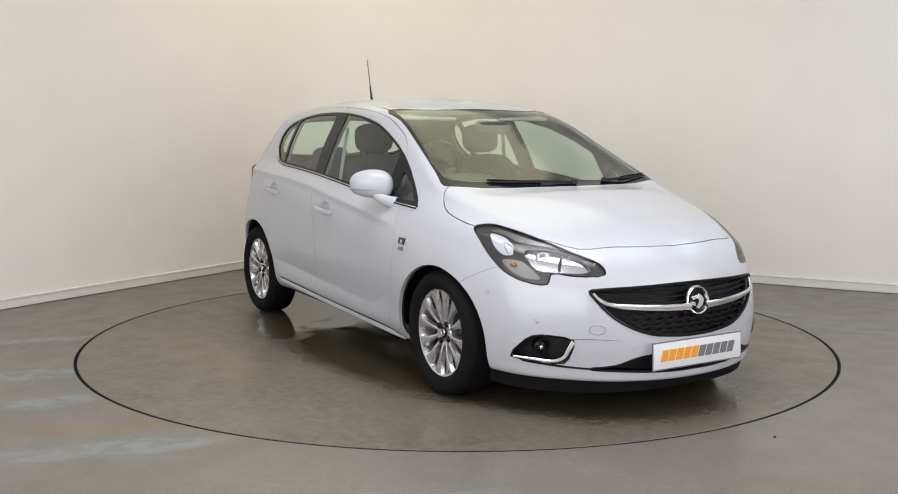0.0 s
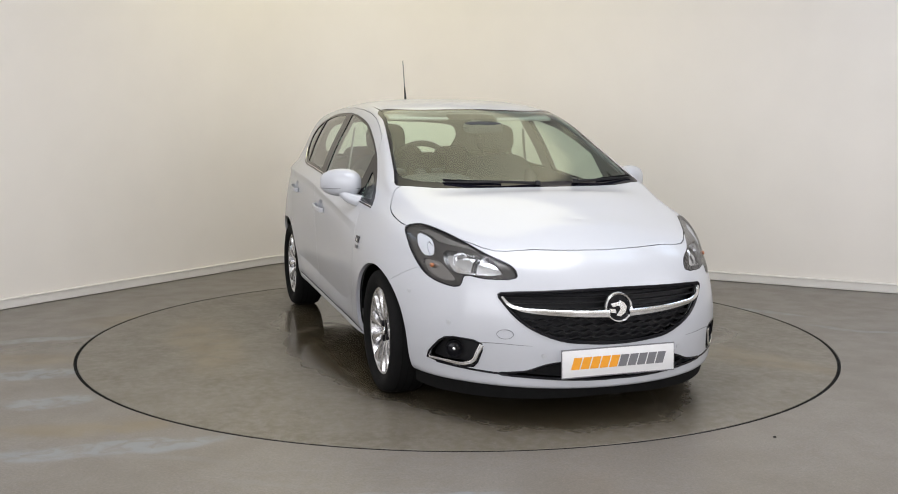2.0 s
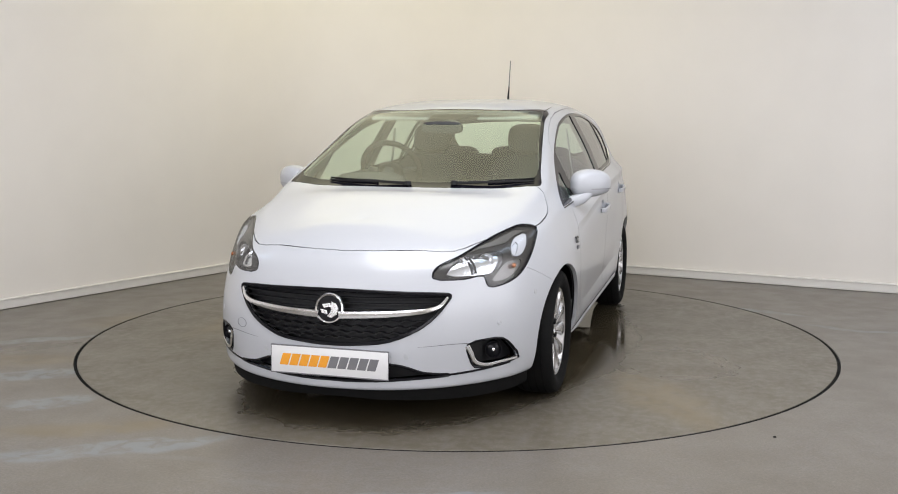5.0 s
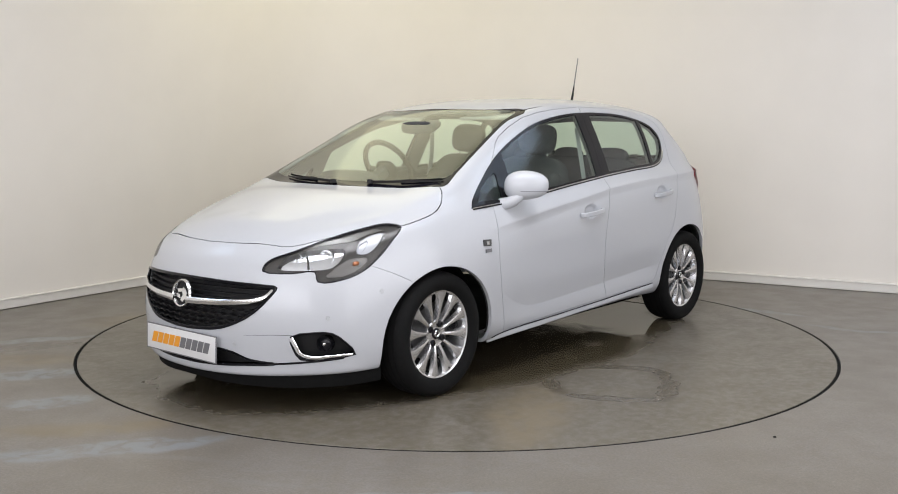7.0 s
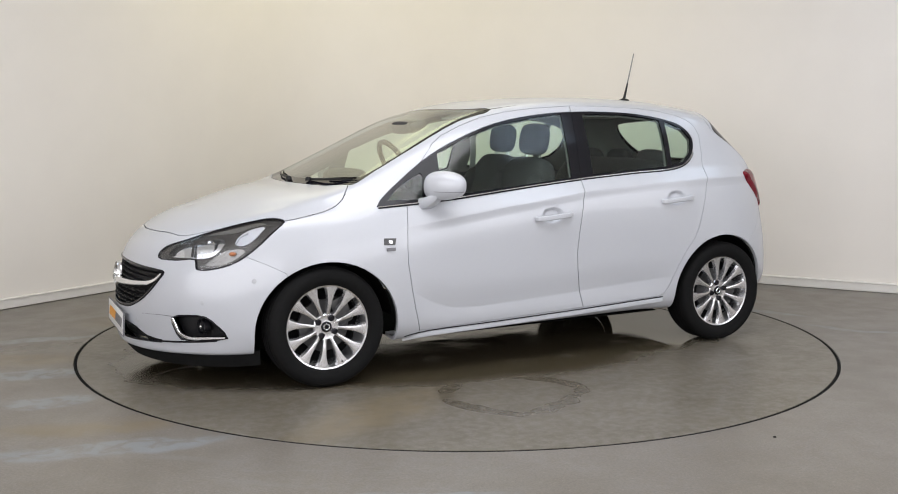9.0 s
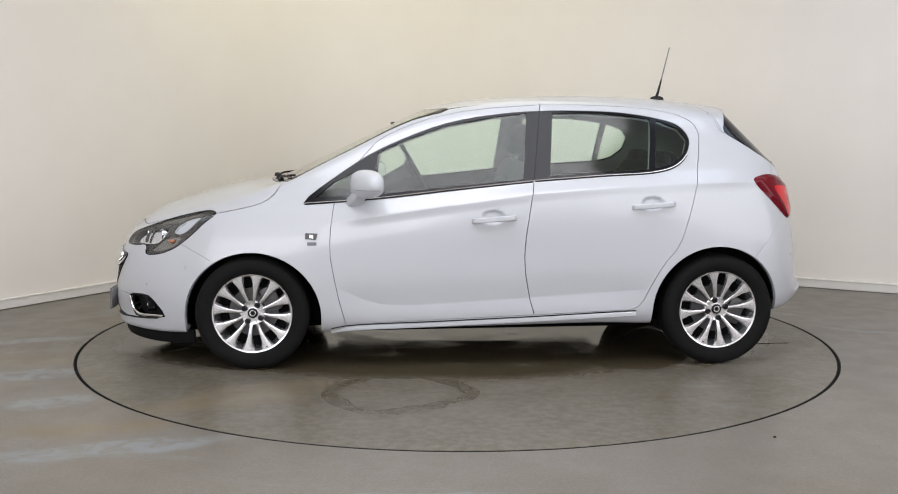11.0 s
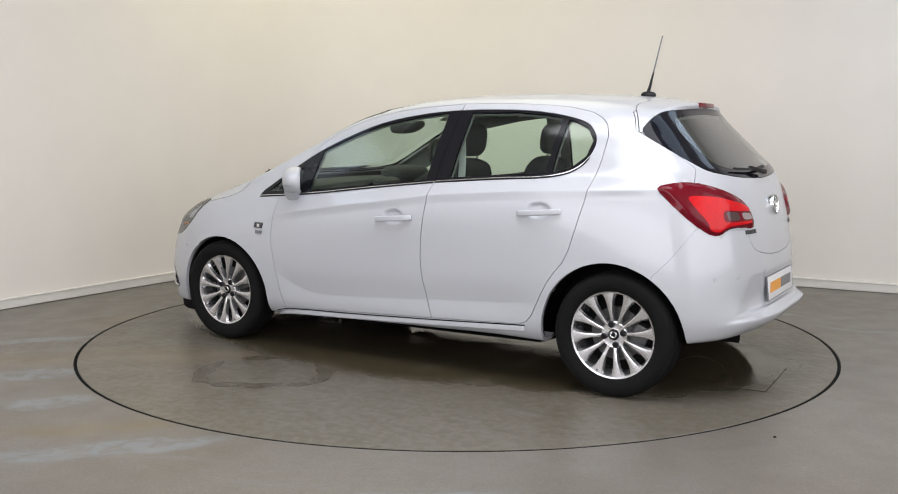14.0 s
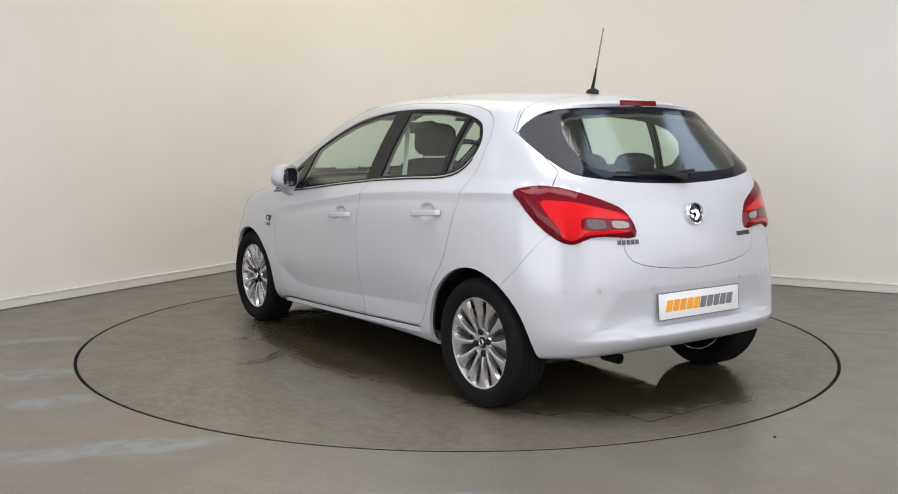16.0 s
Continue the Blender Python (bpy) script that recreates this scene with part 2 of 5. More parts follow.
def lathe(profile, n=64, at=None, closed=False):
    """Turns (radius, along) pairs about the y axis."""
    bm = bmesh.new()
    loops = []
    for k in range(n):
        a = 2 * math.pi * k / n
        loops.append([bm.verts.new((r * math.cos(a), y, r * math.sin(a))) for r, y in profile])
    m = len(profile)
    for k in range(n):
        p, q = loops[k], loops[(k + 1) % n]
        for j in range(m if closed else m - 1):
            bm.faces.new((p[j], p[(j + 1) % m], q[(j + 1) % m], q[j]))
    bmesh.ops.remove_doubles(bm, verts=bm.verts, dist=1e-6)
    if at is not None:
        bmesh.ops.transform(bm, matrix=at, verts=bm.verts)
    return bm


def sweep(path, wide, high, up=(0, 0, 1), n=8, closed=False, ends=None):
    """A rounded bar along a path; wide is across, high along up. ends: scale at the two ends."""
    bm = bmesh.new()
    path = [Vector(p) for p in path]
    rings = []
    for i, p in enumerate(path):
        a = path[(i - 1) % len(path)] if closed or i else p
        b = path[(i + 1) % len(path)] if closed or i < len(path) - 1 else p
        t = (b - a).normalized()
        side = t.cross(Vector(up)).normalized()
        top = side.cross(t).normalized()
        k = 1.0
        if ends and not closed:
            u = i / (len(path) - 1)
            k = ends[0] * (1 - u) + ends[1] * u
        ring = []
        for j in range(n):
            w = 2 * math.pi * (j + .5) / n
            c, s = math.cos(w), math.sin(w)
            c, s = math.copysign(abs(c)**.6, c), math.copysign(abs(s)**.6, s)
            ring.append(bm.verts.new(p + side * c * wide / 2 * k + top * s * high / 2 * k))
        rings.append(ring)
    for i in range(len(rings) if closed else len(rings) - 1):
        p, q = rings[i], rings[(i + 1) % len(rings)]
        for j in range(n):
            bm.faces.new((p[j], p[(j + 1) % n], q[(j + 1) % n], q[j]))
    if not closed:
        bm.faces.new(rings[0][::-1])
        bm.faces.new(rings[-1])
    return bm


def prism(poly, depth, at, bevel=0.0):
    """A flat plate: the outline poly in the x, y plane, depth thick."""
    bm = bmesh.new()
    lo = [bm.verts.new((x, y, 0)) for x, y in poly]
    hi = [bm.verts.new((x, y, depth)) for x, y in poly]
    bm.faces.new(lo[::-1])
    bm.faces.new(hi)
    for i in range(len(poly)):
        j = (i + 1) % len(poly)
        bm.faces.new((lo[i], lo[j], hi[j], hi[i]))
    if bevel:
        bmesh.ops.bevel(bm, geom=[e for e in bm.edges if all(v.co.z > depth / 2 for v in e.verts)], offset=bevel, segments=2, affect="EDGES")
    bmesh.ops.transform(bm, matrix=at, verts=bm.verts)
    return bm


def smooth_path(pts, n=6):
    p = [np.array(q, float) for q in pts]
    p = [2 * p[0] - p[1]] + p + [2 * p[-1] - p[-2]]
    k = np.concatenate([[0], np.cumsum([np.linalg.norm(b - a)**.6 for a, b in zip(p, p[1:])])])
    return spline(np.array(p), k, [n] * (len(p) - 3))



# ---- body surface: rings from the sill up to the roof's middle line; each runs from the tail round the flank to the nose ----
RING_SILL = [(-1.80, 0, .30), (-1.79, .35, .30), (-1.71, .60, .285), (-1.62, .71, .28), (-1.46, .77, .26), (-1.05, .78, .222), (-.6, .78, .225), (-.1, .78, .215),
             (.4, .78, .205), (.8, .78, .195), (1.1, .78, .19), (1.45, .775, .19), (1.752, .695, .182), (1.986, .482, .178), (2.093, .25, .174), (2.123, 0, .172)]
RING_LIP = [(-1.872, 0, .372), (-1.857, .35, .372), (-1.772, .61, .367), (-1.655, .745, .36), (-1.46, .81, .33), (-1.05, .825, .28), (-.6, .825, .275), (-.1, .823, .265),
            (.4, .823, .255), (.8, .825, .245), (1.1, .835, .25), (1.45, .82, .25), (1.765, .705, .245), (1.995, .485, .235), (2.10, .25, .23), (2.13, 0, .228)]
RING_LOW = [(-1.845, 0, .47), (-1.83, .35, .47), (-1.755, .62, .47), (-1.65, .76, .46), (-1.45, .835, .45), (-1.05, .848, .42), (-.6, .838, .41), (-.1, .836, .40),
            (.4, .838, .39), (.8, .848, .38), (1.1, .858, .40), (1.45, .835, .41), (1.785, .705, .40), (2.01, .49, .38), (2.105, .25, .36), (2.13, 0, .355)]
RING_WIDE = [(-1.835, 0, .60), (-1.82, .35, .60), (-1.745, .62, .605), (-1.63, .765, .61), (-1.44, .84, .61), (-1.05, .855, .61), (-.6, .850, .60), (-.1, .848, .59),
             (.4, .850, .58), (.8, .856, .57), (1.1, .862, .575), (1.45, .825, .59), (1.775, .685, .56), (1.99, .49, .54), (2.085, .25, .52), (2.115, 0, .515)]
RING_SHOULDER = [(-1.81, 0, .80), (-1.79, .35, .81), (-1.71, .60, .83), (-1.60, .725, .87), (-1.43, .785, .96), (-1.05, .825, .955), (-.6, .842, .925), (-.1, .846, .885),
                 (.4, .846, .80), (.8, .846, .735), (1.1, .843, .715), (1.45, .795, .715), (1.75, .665, .66), (1.955, .48, .645), (2.05, .25, .625), (2.08, 0, .62)]
RING_BELT = [(-1.735, 0, 1.02), (-1.715, .35, 1.03), (-1.645, .565, 1.06), (-1.55, .67, 1.075), (-1.38, .73, 1.08), (-1.05, .755, 1.065), (-.6, .778, 1.03), (-.1, .79, .99),
             (.4, .79, .94), (.8, .79, .90), (1.1, .785, .86), (1.45, .752, .815), (1.735, .645, .725), (1.925, .475, .70), (2.01, .25, .69), (2.04, 0, .69)]
RING_PANE = [(-1.645, 0, 1.13), (-1.625, .34, 1.135), (-1.56, .55, 1.15), (-1.47, .65, 1.16), (-1.32, .695, 1.165), (-1.02, .712, 1.175), (-.6, .715, 1.17), (-.1, .72, 1.145),
             (.38, .725, 1.08), (.75, .74, .985), (1.07, .755, .91), (1.42, .70, .855), (1.70, .605, .775), (1.88, .455, .742), (1.965, .24, .735), (1.99, 0, .735)]
RING_PANE_TOP = [(-1.535, 0, 1.25), (-1.515, .33, 1.25), (-1.455, .53, 1.255), (-1.375, .615, 1.255), (-1.25, .66, 1.265), (-1.02, .655, 1.285), (-.6, .643, 1.30), (-.1, .64, 1.29),
                 (.38, .65, 1.215), (.75, .69, 1.075), (1.07, .73, .945), (1.39, .665, .885), (1.66, .56, .822), (1.83, .43, .785), (1.91, .23, .778), (1.935, 0, .778)]
RING_RAIL = [(-1.42, 0, 1.375), (-1.405, .32, 1.37), (-1.36, .50, 1.355), (-1.30, .57, 1.345), (-1.19, .60, 1.355), (-1.02, .585, 1.375), (-.6, .575, 1.40), (-.1, .565, 1.405),
             (.38, .575, 1.325), (.75, .645, 1.145), (1.07, .705, .985), (1.36, .63, .905), (1.61, .52, .845), (1.78, .40, .812), (1.86, .21, .81), (1.88, 0, .81)]
RING_ROOF = [(-1.43, 0, 1.398), (-1.415, .26, 1.395), (-1.365, .40, 1.388), (-1.28, .45, 1.39), (-1.15, .46, 1.408), (-.97, .46, 1.427), (-.58, .45, 1.445), (-.08, .44, 1.437),
             (.33, .43, 1.365), (.72, .46, 1.185), (1.12, .49, .99), (1.36, .46, .945), (1.58, .39, .885), (1.72, .30, .85), (1.79, .16, .848), (1.81, 0, .847)]
RING_MIDDLE = [(-1.36, 0, 1.418), (-1.33, 0, 1.425), (-1.29, 0, 1.432), (-1.22, 0, 1.443), (-1.12, 0, 1.452), (-.95, 0, 1.462), (-.57, 0, 1.472), (-.06, 0, 1.455),
               (.31, 0, 1.395), (.72, 0, 1.205), (1.17, 0, .998), (1.38, 0, .968), (1.55, 0, .928), (1.66, 0, .893), (1.71, 0, .875), (1.73, 0, .866)]


def spline(pts, ks, steps):
    """Catmull-Rom through pts (n, ..., 3) at the knots ks, steps[i] samples in span i; the first and last points are ghosts."""
    out = []
    for i in range(1, len(pts) - 2):
        t0, t1, t2, t3 = ks[i - 1], ks[i], ks[i + 1], ks[i + 2]
        p0, p1, p2, p3 = pts[i - 1], pts[i], pts[i + 1], pts[i + 2]
        m1 = (p1 - p0) / (t1 - t0) * (t2 - t1) / (t2 - t0) + (p2 - p1) / (t2 - t1) * (t1 - t0) / (t2 - t0)
        m2 = (p2 - p1) / (t2 - t1) * (t3 - t2) / (t3 - t1) + (p3 - p2) / (t3 - t2) * (t2 - t1) / (t3 - t1)
        n = steps[i - 1]
        for k in range(n + (i == len(pts) - 3)):
            u = k / n
            h = t2 - t1
            out.append((2 * u**3 - 3 * u**2 + 1) * p1 + (u**3 - 2 * u**2 + u) * h * m1 + (3 * u**2 - 2 * u**3) * p2 + (u**3 - u**2) * h * m2)
    return np.array(out)


def body_grid():
    """Grid of points, columns along the flank, rows from the sill up to the middle of the roof (the side with positive y)."""
    rings = [RING_SILL, RING_LIP, RING_LOW, RING_WIDE, RING_SHOULDER, RING_BELT, RING_PANE, RING_PANE_TOP, RING_RAIL, RING_ROOF, RING_MIDDLE]
    net = np.array(rings, float)
    under = net[0] * np.array([.965, .86, 1.0]) + np.array([0, 0, .012])
    net = np.concatenate([under[None], net])
    flip = np.array([1, -1, 1.0])
    net = np.concatenate([net[:, 1:2] * flip, net, net[:, -2:-1] * flip], axis=1)
    gaps = np.linalg.norm(np.diff(net, axis=1), axis=2)[1:8].mean(axis=0)
    ks = np.concatenate([[0], np.cumsum(gaps**.75)])
    steps = [8, 8, 5, 7, 12, 13, 14, 14, 12, 10, 10, 10, 9, 8, 8]
    cols = spline(net.transpose(1, 0, 2), ks, steps)
    grid = []
    rows = [2, 5, 6, 8, 10, 7, 7, 7, 6, 7, 10]
    for c in cols:
        c = np.concatenate([c[:1] + (c[:1] - c[1:2]), c, c[-2:-1] * flip])
        k = np.concatenate([[0], np.cumsum(np.maximum(np.linalg.norm(np.diff(c, axis=0), axis=1), 1e-3)**.6)])
        grid.append(spline(c, k, rows))
    g = np.array(grid)
    top = np.clip((g[..., 0] - 1.16) / .10, 0, 1) * np.clip((g[..., 2] - .74) / .04, 0, 1) * np.clip((1.0 - g[..., 2]) / .02, 0, 1) * np.clip((.70 - g[..., 1]) / .08, 0, 1)
    for turn in range(19):
        w = np.concatenate([g[1:2] * flip, g, g[-2:-1] * flip])
        w = np.concatenate([w[:, :1], w, w[:, -2:-1] * flip], axis=1)
        s = (w[:-2, 1:-1] + w[2:, 1:-1] + w[1:-1, :-2] + w[1:-1, 2:]) / 4
        s[:, 0] = g[:, 0]
        k = .5 if turn < 3 else .5 * top[..., None]
        g = g * (1 - k) + s * k
        g[0, :, 1] = g[-1, :, 1] = 0
        g[:, -1, 1] = 0
    return g


# ---- the room ----
CORNER = Vector((-1.194, 4.05, 0))
ALONG_A = Vector((-.524, -.852, 0)).normalized()
ALONG_B = Vector((.882, -.471, 0)).normalized()
LONG_A, LONG_B, COVE = 10.4, 9.4, 1.3
DISC_R = 2.232


def inside_line():
    """The foot of the walls: round the rounded corner, then straight to the far ends behind the camera."""
    pts = []
    a0, b0 = CORNER + ALONG_A * COVE, CORNER + ALONG_B * COVE
    for k in range(25):
        u = k / 24
        pts.append((1 - u)**2 * a0 + 2 * u * (1 - u) * CORNER + u * u * b0)
    return pts


def wall(name, pts, label):
    """An upright wall 0.15 m thick outside the foot line pts."""
    bm = bmesh.new()
    mid = Vector((0, -1.2, 0))
    rows = []
    for i, p in enumerate(pts):
        a, b = pts[max(i - 1, 0)], pts[min(i + 1, len(pts) - 1)]
        n = (b - a).normalized().cross(Vector((0, 0, 1)))
        if n.dot(mid - p) > 0:
            n = -n
        q = p + n * .15
        rows.append([bm.verts.new((*p.xy, z)) for z in (-.02, CEILING)] + [bm.verts.new((*q.xy, z)) for z in (CEILING, -.02)])
    for r, s in zip(rows, rows[1:]):
        for j in range(4):
            bm.faces.new((r[j], r[(j + 1) % 4], s[(j + 1) % 4], s[j]))
    bm.faces.new(rows[0])
    bm.faces.new(rows[-1][::-1])
    return tagged(part(name, bm, M_WALL, None, label), label, "wall", kind="structure")


def skirting(name, pts, label):
    bm = bmesh.new()
    mid = Vector((0, -1.2, 0))
    rows = []
    for i, p in enumerate(pts):
        a, b = pts[max(i - 1, 0)], pts[min(i + 1, len(pts) - 1)]
        n = (b - a).normalized().cross(Vector((0, 0, 1)))
        if n.dot(mid - p) < 0:
            n = -n
        shape = [(.004, .006), (.016, .006), (.016, .064), (.023, .067), (.023, .075), (.017, .079), (.001, .080)]
        rows.append([bm.verts.new((*(p + n * d).xy, z)) for d, z in shape])
    for r, s in zip(rows, rows[1:]):
        for j in range(6):
            bm.faces.new((r[j], r[j + 1], s[j + 1], s[j]))
    return tagged(part(name, bm, M_SKIRT, None, label), label, "skirting", kind="structure")


curve = inside_line()
end_a, end_b = CORNER + ALONG_A * LONG_A, CORNER + ALONG_B * LONG_B
end_c = CORNER + ALONG_A * LONG_A + ALONG_B * LONG_B
foot = [end_a] + curve + [end_b]
wall("wall_back", foot, "plain cream painted studio wall with a rounded corner")
wall("wall_side", [end_b, end_c], "plain cream painted wall behind the filming place")
wall("wall_near", [end_c, end_a], "plain cream painted wall behind the filming place")
skirting("baseboard", foot, "low cream painted skirting board along the wall")
bm = bmesh.new()
vs = [bm.verts.new((*p.xy, CEILING)) for p in (CORNER, end_a, end_c, end_b)]
up = [bm.verts.new((*p.xy, CEILING + .12)) for p in (CORNER, end_a, end_c, end_b)]
bm.faces.new(vs)
bm.faces.new(up[::-1])
for i in range(4):
    bm.faces.new((vs[i], vs[(i + 1) % 4], up[(i + 1) % 4], up[i]))
tagged(part("ceiling", bm, M_CEIL, None, smooth=False), "plain white painted ceiling", "ceiling", kind="structure")


def floor_ring():
    """The floor with a round hole for the turntable."""
    bm = bmesh.new()
    quad = [CORNER, end_a, end_c, end_b]
    n = 144
    hole, rim, far = [], [], []
    for k in range(n):
        a = 2 * math.pi * k / n
        d = Vector((math.cos(a), math.sin(a), 0))
        reach = 1e9
        for i in range(4):
            p, q = quad[i], quad[(i + 1) % 4]
            e = q - p
            den = d.x * e.y - d.y * e.x
            if abs(den) > 1e-9:
                s = (p.x * e.y - p.y * e.x) / den
                u = (p.x * d.y - p.y * d.x) / den
                if s > 0 and -1e-6 <= u <= 1 + 1e-6:
                    reach = min(reach, s)
        hole.append(bm.verts.new(d * (DISC_R + .006) + Vector((0, 0, -.05))))
        rim.append(bm.verts.new(d * (DISC_R + .006)))
        far.append(bm.verts.new(d * (reach + .1)))
    for k in range(n):
        j = (k + 1) % n
        bm.faces.new((hole[k], hole[j], rim[j], rim[k]))
        bm.faces.new((rim[k], rim[j], far[j], far[k]))
    return tagged(part("floor", bm, M_FLOOR, None, smooth=False), "sealed grey-brown concrete studio floor with pale scuffs", "floor", kind="structure")


floor_ring()
bm = lathe([(0, -.051), (DISC_R + .2, -.051), (DISC_R + .2, -.07), (0, -.07)], 96, pose(0, 0, 0, 90, 0, 0))
tagged(part("turntable_pit", bm, M_GAP, None), "dark pit below the turntable", "pit", kind="structure")
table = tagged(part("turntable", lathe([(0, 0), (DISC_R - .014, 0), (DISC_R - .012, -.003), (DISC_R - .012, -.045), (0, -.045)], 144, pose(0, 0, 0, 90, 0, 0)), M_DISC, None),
               "round concrete car turntable flush with the floor, with damp patches and the car's shade painted in", "turntable")
# black ring added in the open gap; its colour stands for the gap's shade
part("edge_gap_ring", lathe([(DISC_R - .0115, -.040), (DISC_R - .0115, -.0018), (DISC_R + .003, -.0018), (DISC_R + .003, -.040)], 144, pose(0, 0, 0, 90, 0, 0), closed=True), M_GAP, table, "black ring filling the edge gap")

part("hatch_frame", box((.255, .555, .004), .001, pose(-1.845, .09, 0, 0, 0, 2), 1), M_GAP, table, "dark joint round the hatch")
part("hatch_cover", box((.250, .550, .006), .001, pose(-1.845, .09, 0, 0, 0, 2), 1), M_DISC, table, "flush rectangular hatch cover")

# ---- the car: one skin, cut along its seams into panels, panes and lamps ----
S2 = math.sqrt(.5)
VIEWS = {"side": (Vector((1, 0, 0)), Vector((0, 0, 1))), "front": (Vector((0, 1, 0)), Vector((0, 0, 1))), "top": (Vector((1, 0, 0)), Vector((0, 1, 0))),
         "nose": (Vector((-S2, S2, 0)), Vector((0, 0, 1))), "tail": (Vector((S2, S2, 0)), Vector((0, 0, 1)))}


def flat(view, p):
    a, b = VIEWS[view]
    return (a.dot(p), b.dot(p))


def in_poly(q, poly):
    x, y = q
    odd = False
    for (x0, y0), (x1, y1) in zip(poly, poly[1:] + poly[:1]):
        if (y0 > y) != (y1 > y) and x < x0 + (y - y0) / (y1 - y0) * (x1 - x0):
            odd = not odd
    return odd


def cut(bm, view, poly, keep, closed=True):
    """Splits the skin along the outline poly, seen along the view's direction."""
    e1, e2 = VIEWS[view]
    lo = [min(p[i] for p in poly) - .02 for i in (0, 1)]
    hi = [max(p[i] for p in poly) + .02 for i in (0, 1)]
    near = set()
    for f in bm.faces:
        c = f.calc_center_median()
        q = flat(view, c)
        if keep(c) and lo[0] - .06 < q[0] < hi[0] + .06 and lo[1] - .06 < q[1] < hi[1] + .06:
            near.add(f)
    pairs = list(zip(poly, poly[1:] + poly[:1])) if closed else list(zip(poly, poly[1:]))
    for a, b in pairs:
        x0, x1, y0, y1 = min(a[0], b[0]), max(a[0], b[0]), min(a[1], b[1]), max(a[1], b[1])
        pick = []
        for f in near:
            q = [flat(view, v.co) for v in f.verts]
            if max(p[0] for p in q) >= x0 and min(p[0] for p in q) <= x1 and max(p[1] for p in q) >= y0 and min(p[1] for p in q) <= y1:
                pick.append(f)
        if not pick:
            continue
        pick.sort(key=lambda f: f.index)
        n = e1 * -(b[1] - a[1]) + e2 * (b[0] - a[0])
        if n.length < 1e-7:
            continue
        geom = list(dict.fromkeys([v for f in pick for v in f.verts])) + list(dict.fromkeys([e for f in pick for e in f.edges])) + pick
        res = bmesh.ops.bisect_plane(bm, geom=geom, dist=2e-4, plane_co=e1 * a[0] + e2 * a[1], plane_no=n.normalized())
        for g in res["geom"]:
            if isinstance(g, bmesh.types.BMFace) and g.is_valid:
                near.add(g)
        for e in res["geom_cut"]:
            if isinstance(e, bmesh.types.BMEdge):
                near.update(e.link_faces)
        near = {f for f in near if f.is_valid}
        bm.faces.index_update()


def rounded(pts, n=4):
    """A closed outline with curved sides through pts."""
    p = [np.array(q, float) for q in pts]
    p = [p[-1]] + p + p[:2]
    k = np.concatenate([[0], np.cumsum([max(np.linalg.norm(b - a), 1e-4)**.5 for a, b in zip(p, p[1:])])])
    return [tuple(q) for q in spline(np.array(p), k, [n] * (len(p) - 3))[:-1]]


def eased(pts, turns=2):
    """A closed outline with its corners cut softly."""
    for _ in range(turns):
        out = []
        for (x0, y0), (x1, y1) in zip(pts, pts[1:] + pts[:1]):
            out += [(x0 * .8 + x1 * .2, y0 * .8 + y1 * .2), (x0 * .2 + x1 * .8, y0 * .2 + y1 * .8)]
        pts = out
    return pts


def shape3(view, pts):
    return [flat(view, Vector(p)) for p in pts]


# outlines, in metres on the car (x ahead of mid wheelbase, y out to its side, z up)
DLO = rounded([(.979, .885), (.76, .902), (.551, .920), (.15, .965), (-.241, 1.004), (-.6, 1.032), (-.906, 1.052), (-1.0, 1.076), (-1.078, 1.138), (-1.104, 1.222),
               (-1.055, 1.294), (-.963, 1.329), (-.80, 1.358), (-.64, 1.372), (-.294, 1.373), (-.042, 1.352), (.213, 1.305), (.436, 1.227), (.628, 1.138), (.814, 1.02)], 3)
TRI_PANE = [(.915, .915), (.83, .985), (.707, 1.048), (.695, 1.035), (.728, .918)]
FRONT_PANE = [(.612, .928), (.588, 1.148), (.42, 1.222), (.213, 1.293), (-.04, 1.340), (-.222, 1.360), (-.185, 1.010), (.15, .975), (.4, .950)]
REAR_PANE = [(-.330, 1.025), (-.365, 1.360), (-.64, 1.360), (-.80, 1.346), (-.900, 1.330), (-.868, 1.062), (-.6, 1.045)]
QUARTER_PANE = [(-.902, 1.066), (-.934, 1.322), (-.963, 1.316), (-1.045, 1.282), (-1.088, 1.22), (-1.066, 1.146), (-.995, 1.088)]
B_GAP = [(-.248, .283), (-.225, .36), (-.212, .421), (-.195, .51), (-.189, .604), (-.196, .71), (-.211, .816), (-.228, .92), (-.243, 1.004), (-.27, 1.2), (-.301, 1.408)]
FRONT_DOOR = [(.761, .240), (.79, .35), (.817, .476), (.838, .60), (.840, .68), (.835, .76), (.822, .86), (.812, .91), (.754, 1.036), (.65, 1.145), (.631, 1.165), (.60, 1.20), (.542, 1.240), (.42, 1.293),
              (.288, 1.338), (.13, 1.370), (-.035, 1.390)] + B_GAP[::-1]
REAR_DOOR = B_GAP + [(-.50, 1.409), (-.658, 1.404), (-.80, 1.397), (-.92, 1.385), (-1.048, 1.359), (-1.11, 1.331), (-1.145, 1.298), (-1.163, 1.245), (-1.150, 1.13), (-1.122, 1.0), (-1.098, .90), (-1.072, .807),
                     (-1.04, .70), (-1.007, .633), (-.96, .58), (-.924, .527), (-.895, .475), (-.868, .421), (-.84, .36), (-.81, .325), (-.767, .307)]
ARCH_F = [(1.252 + .362 * math.cos(k * math.pi / 24), .284 + .346 * math.sin(k * math.pi / 24)) for k in range(25)] + [(.884, .05), (1.62, .05)]
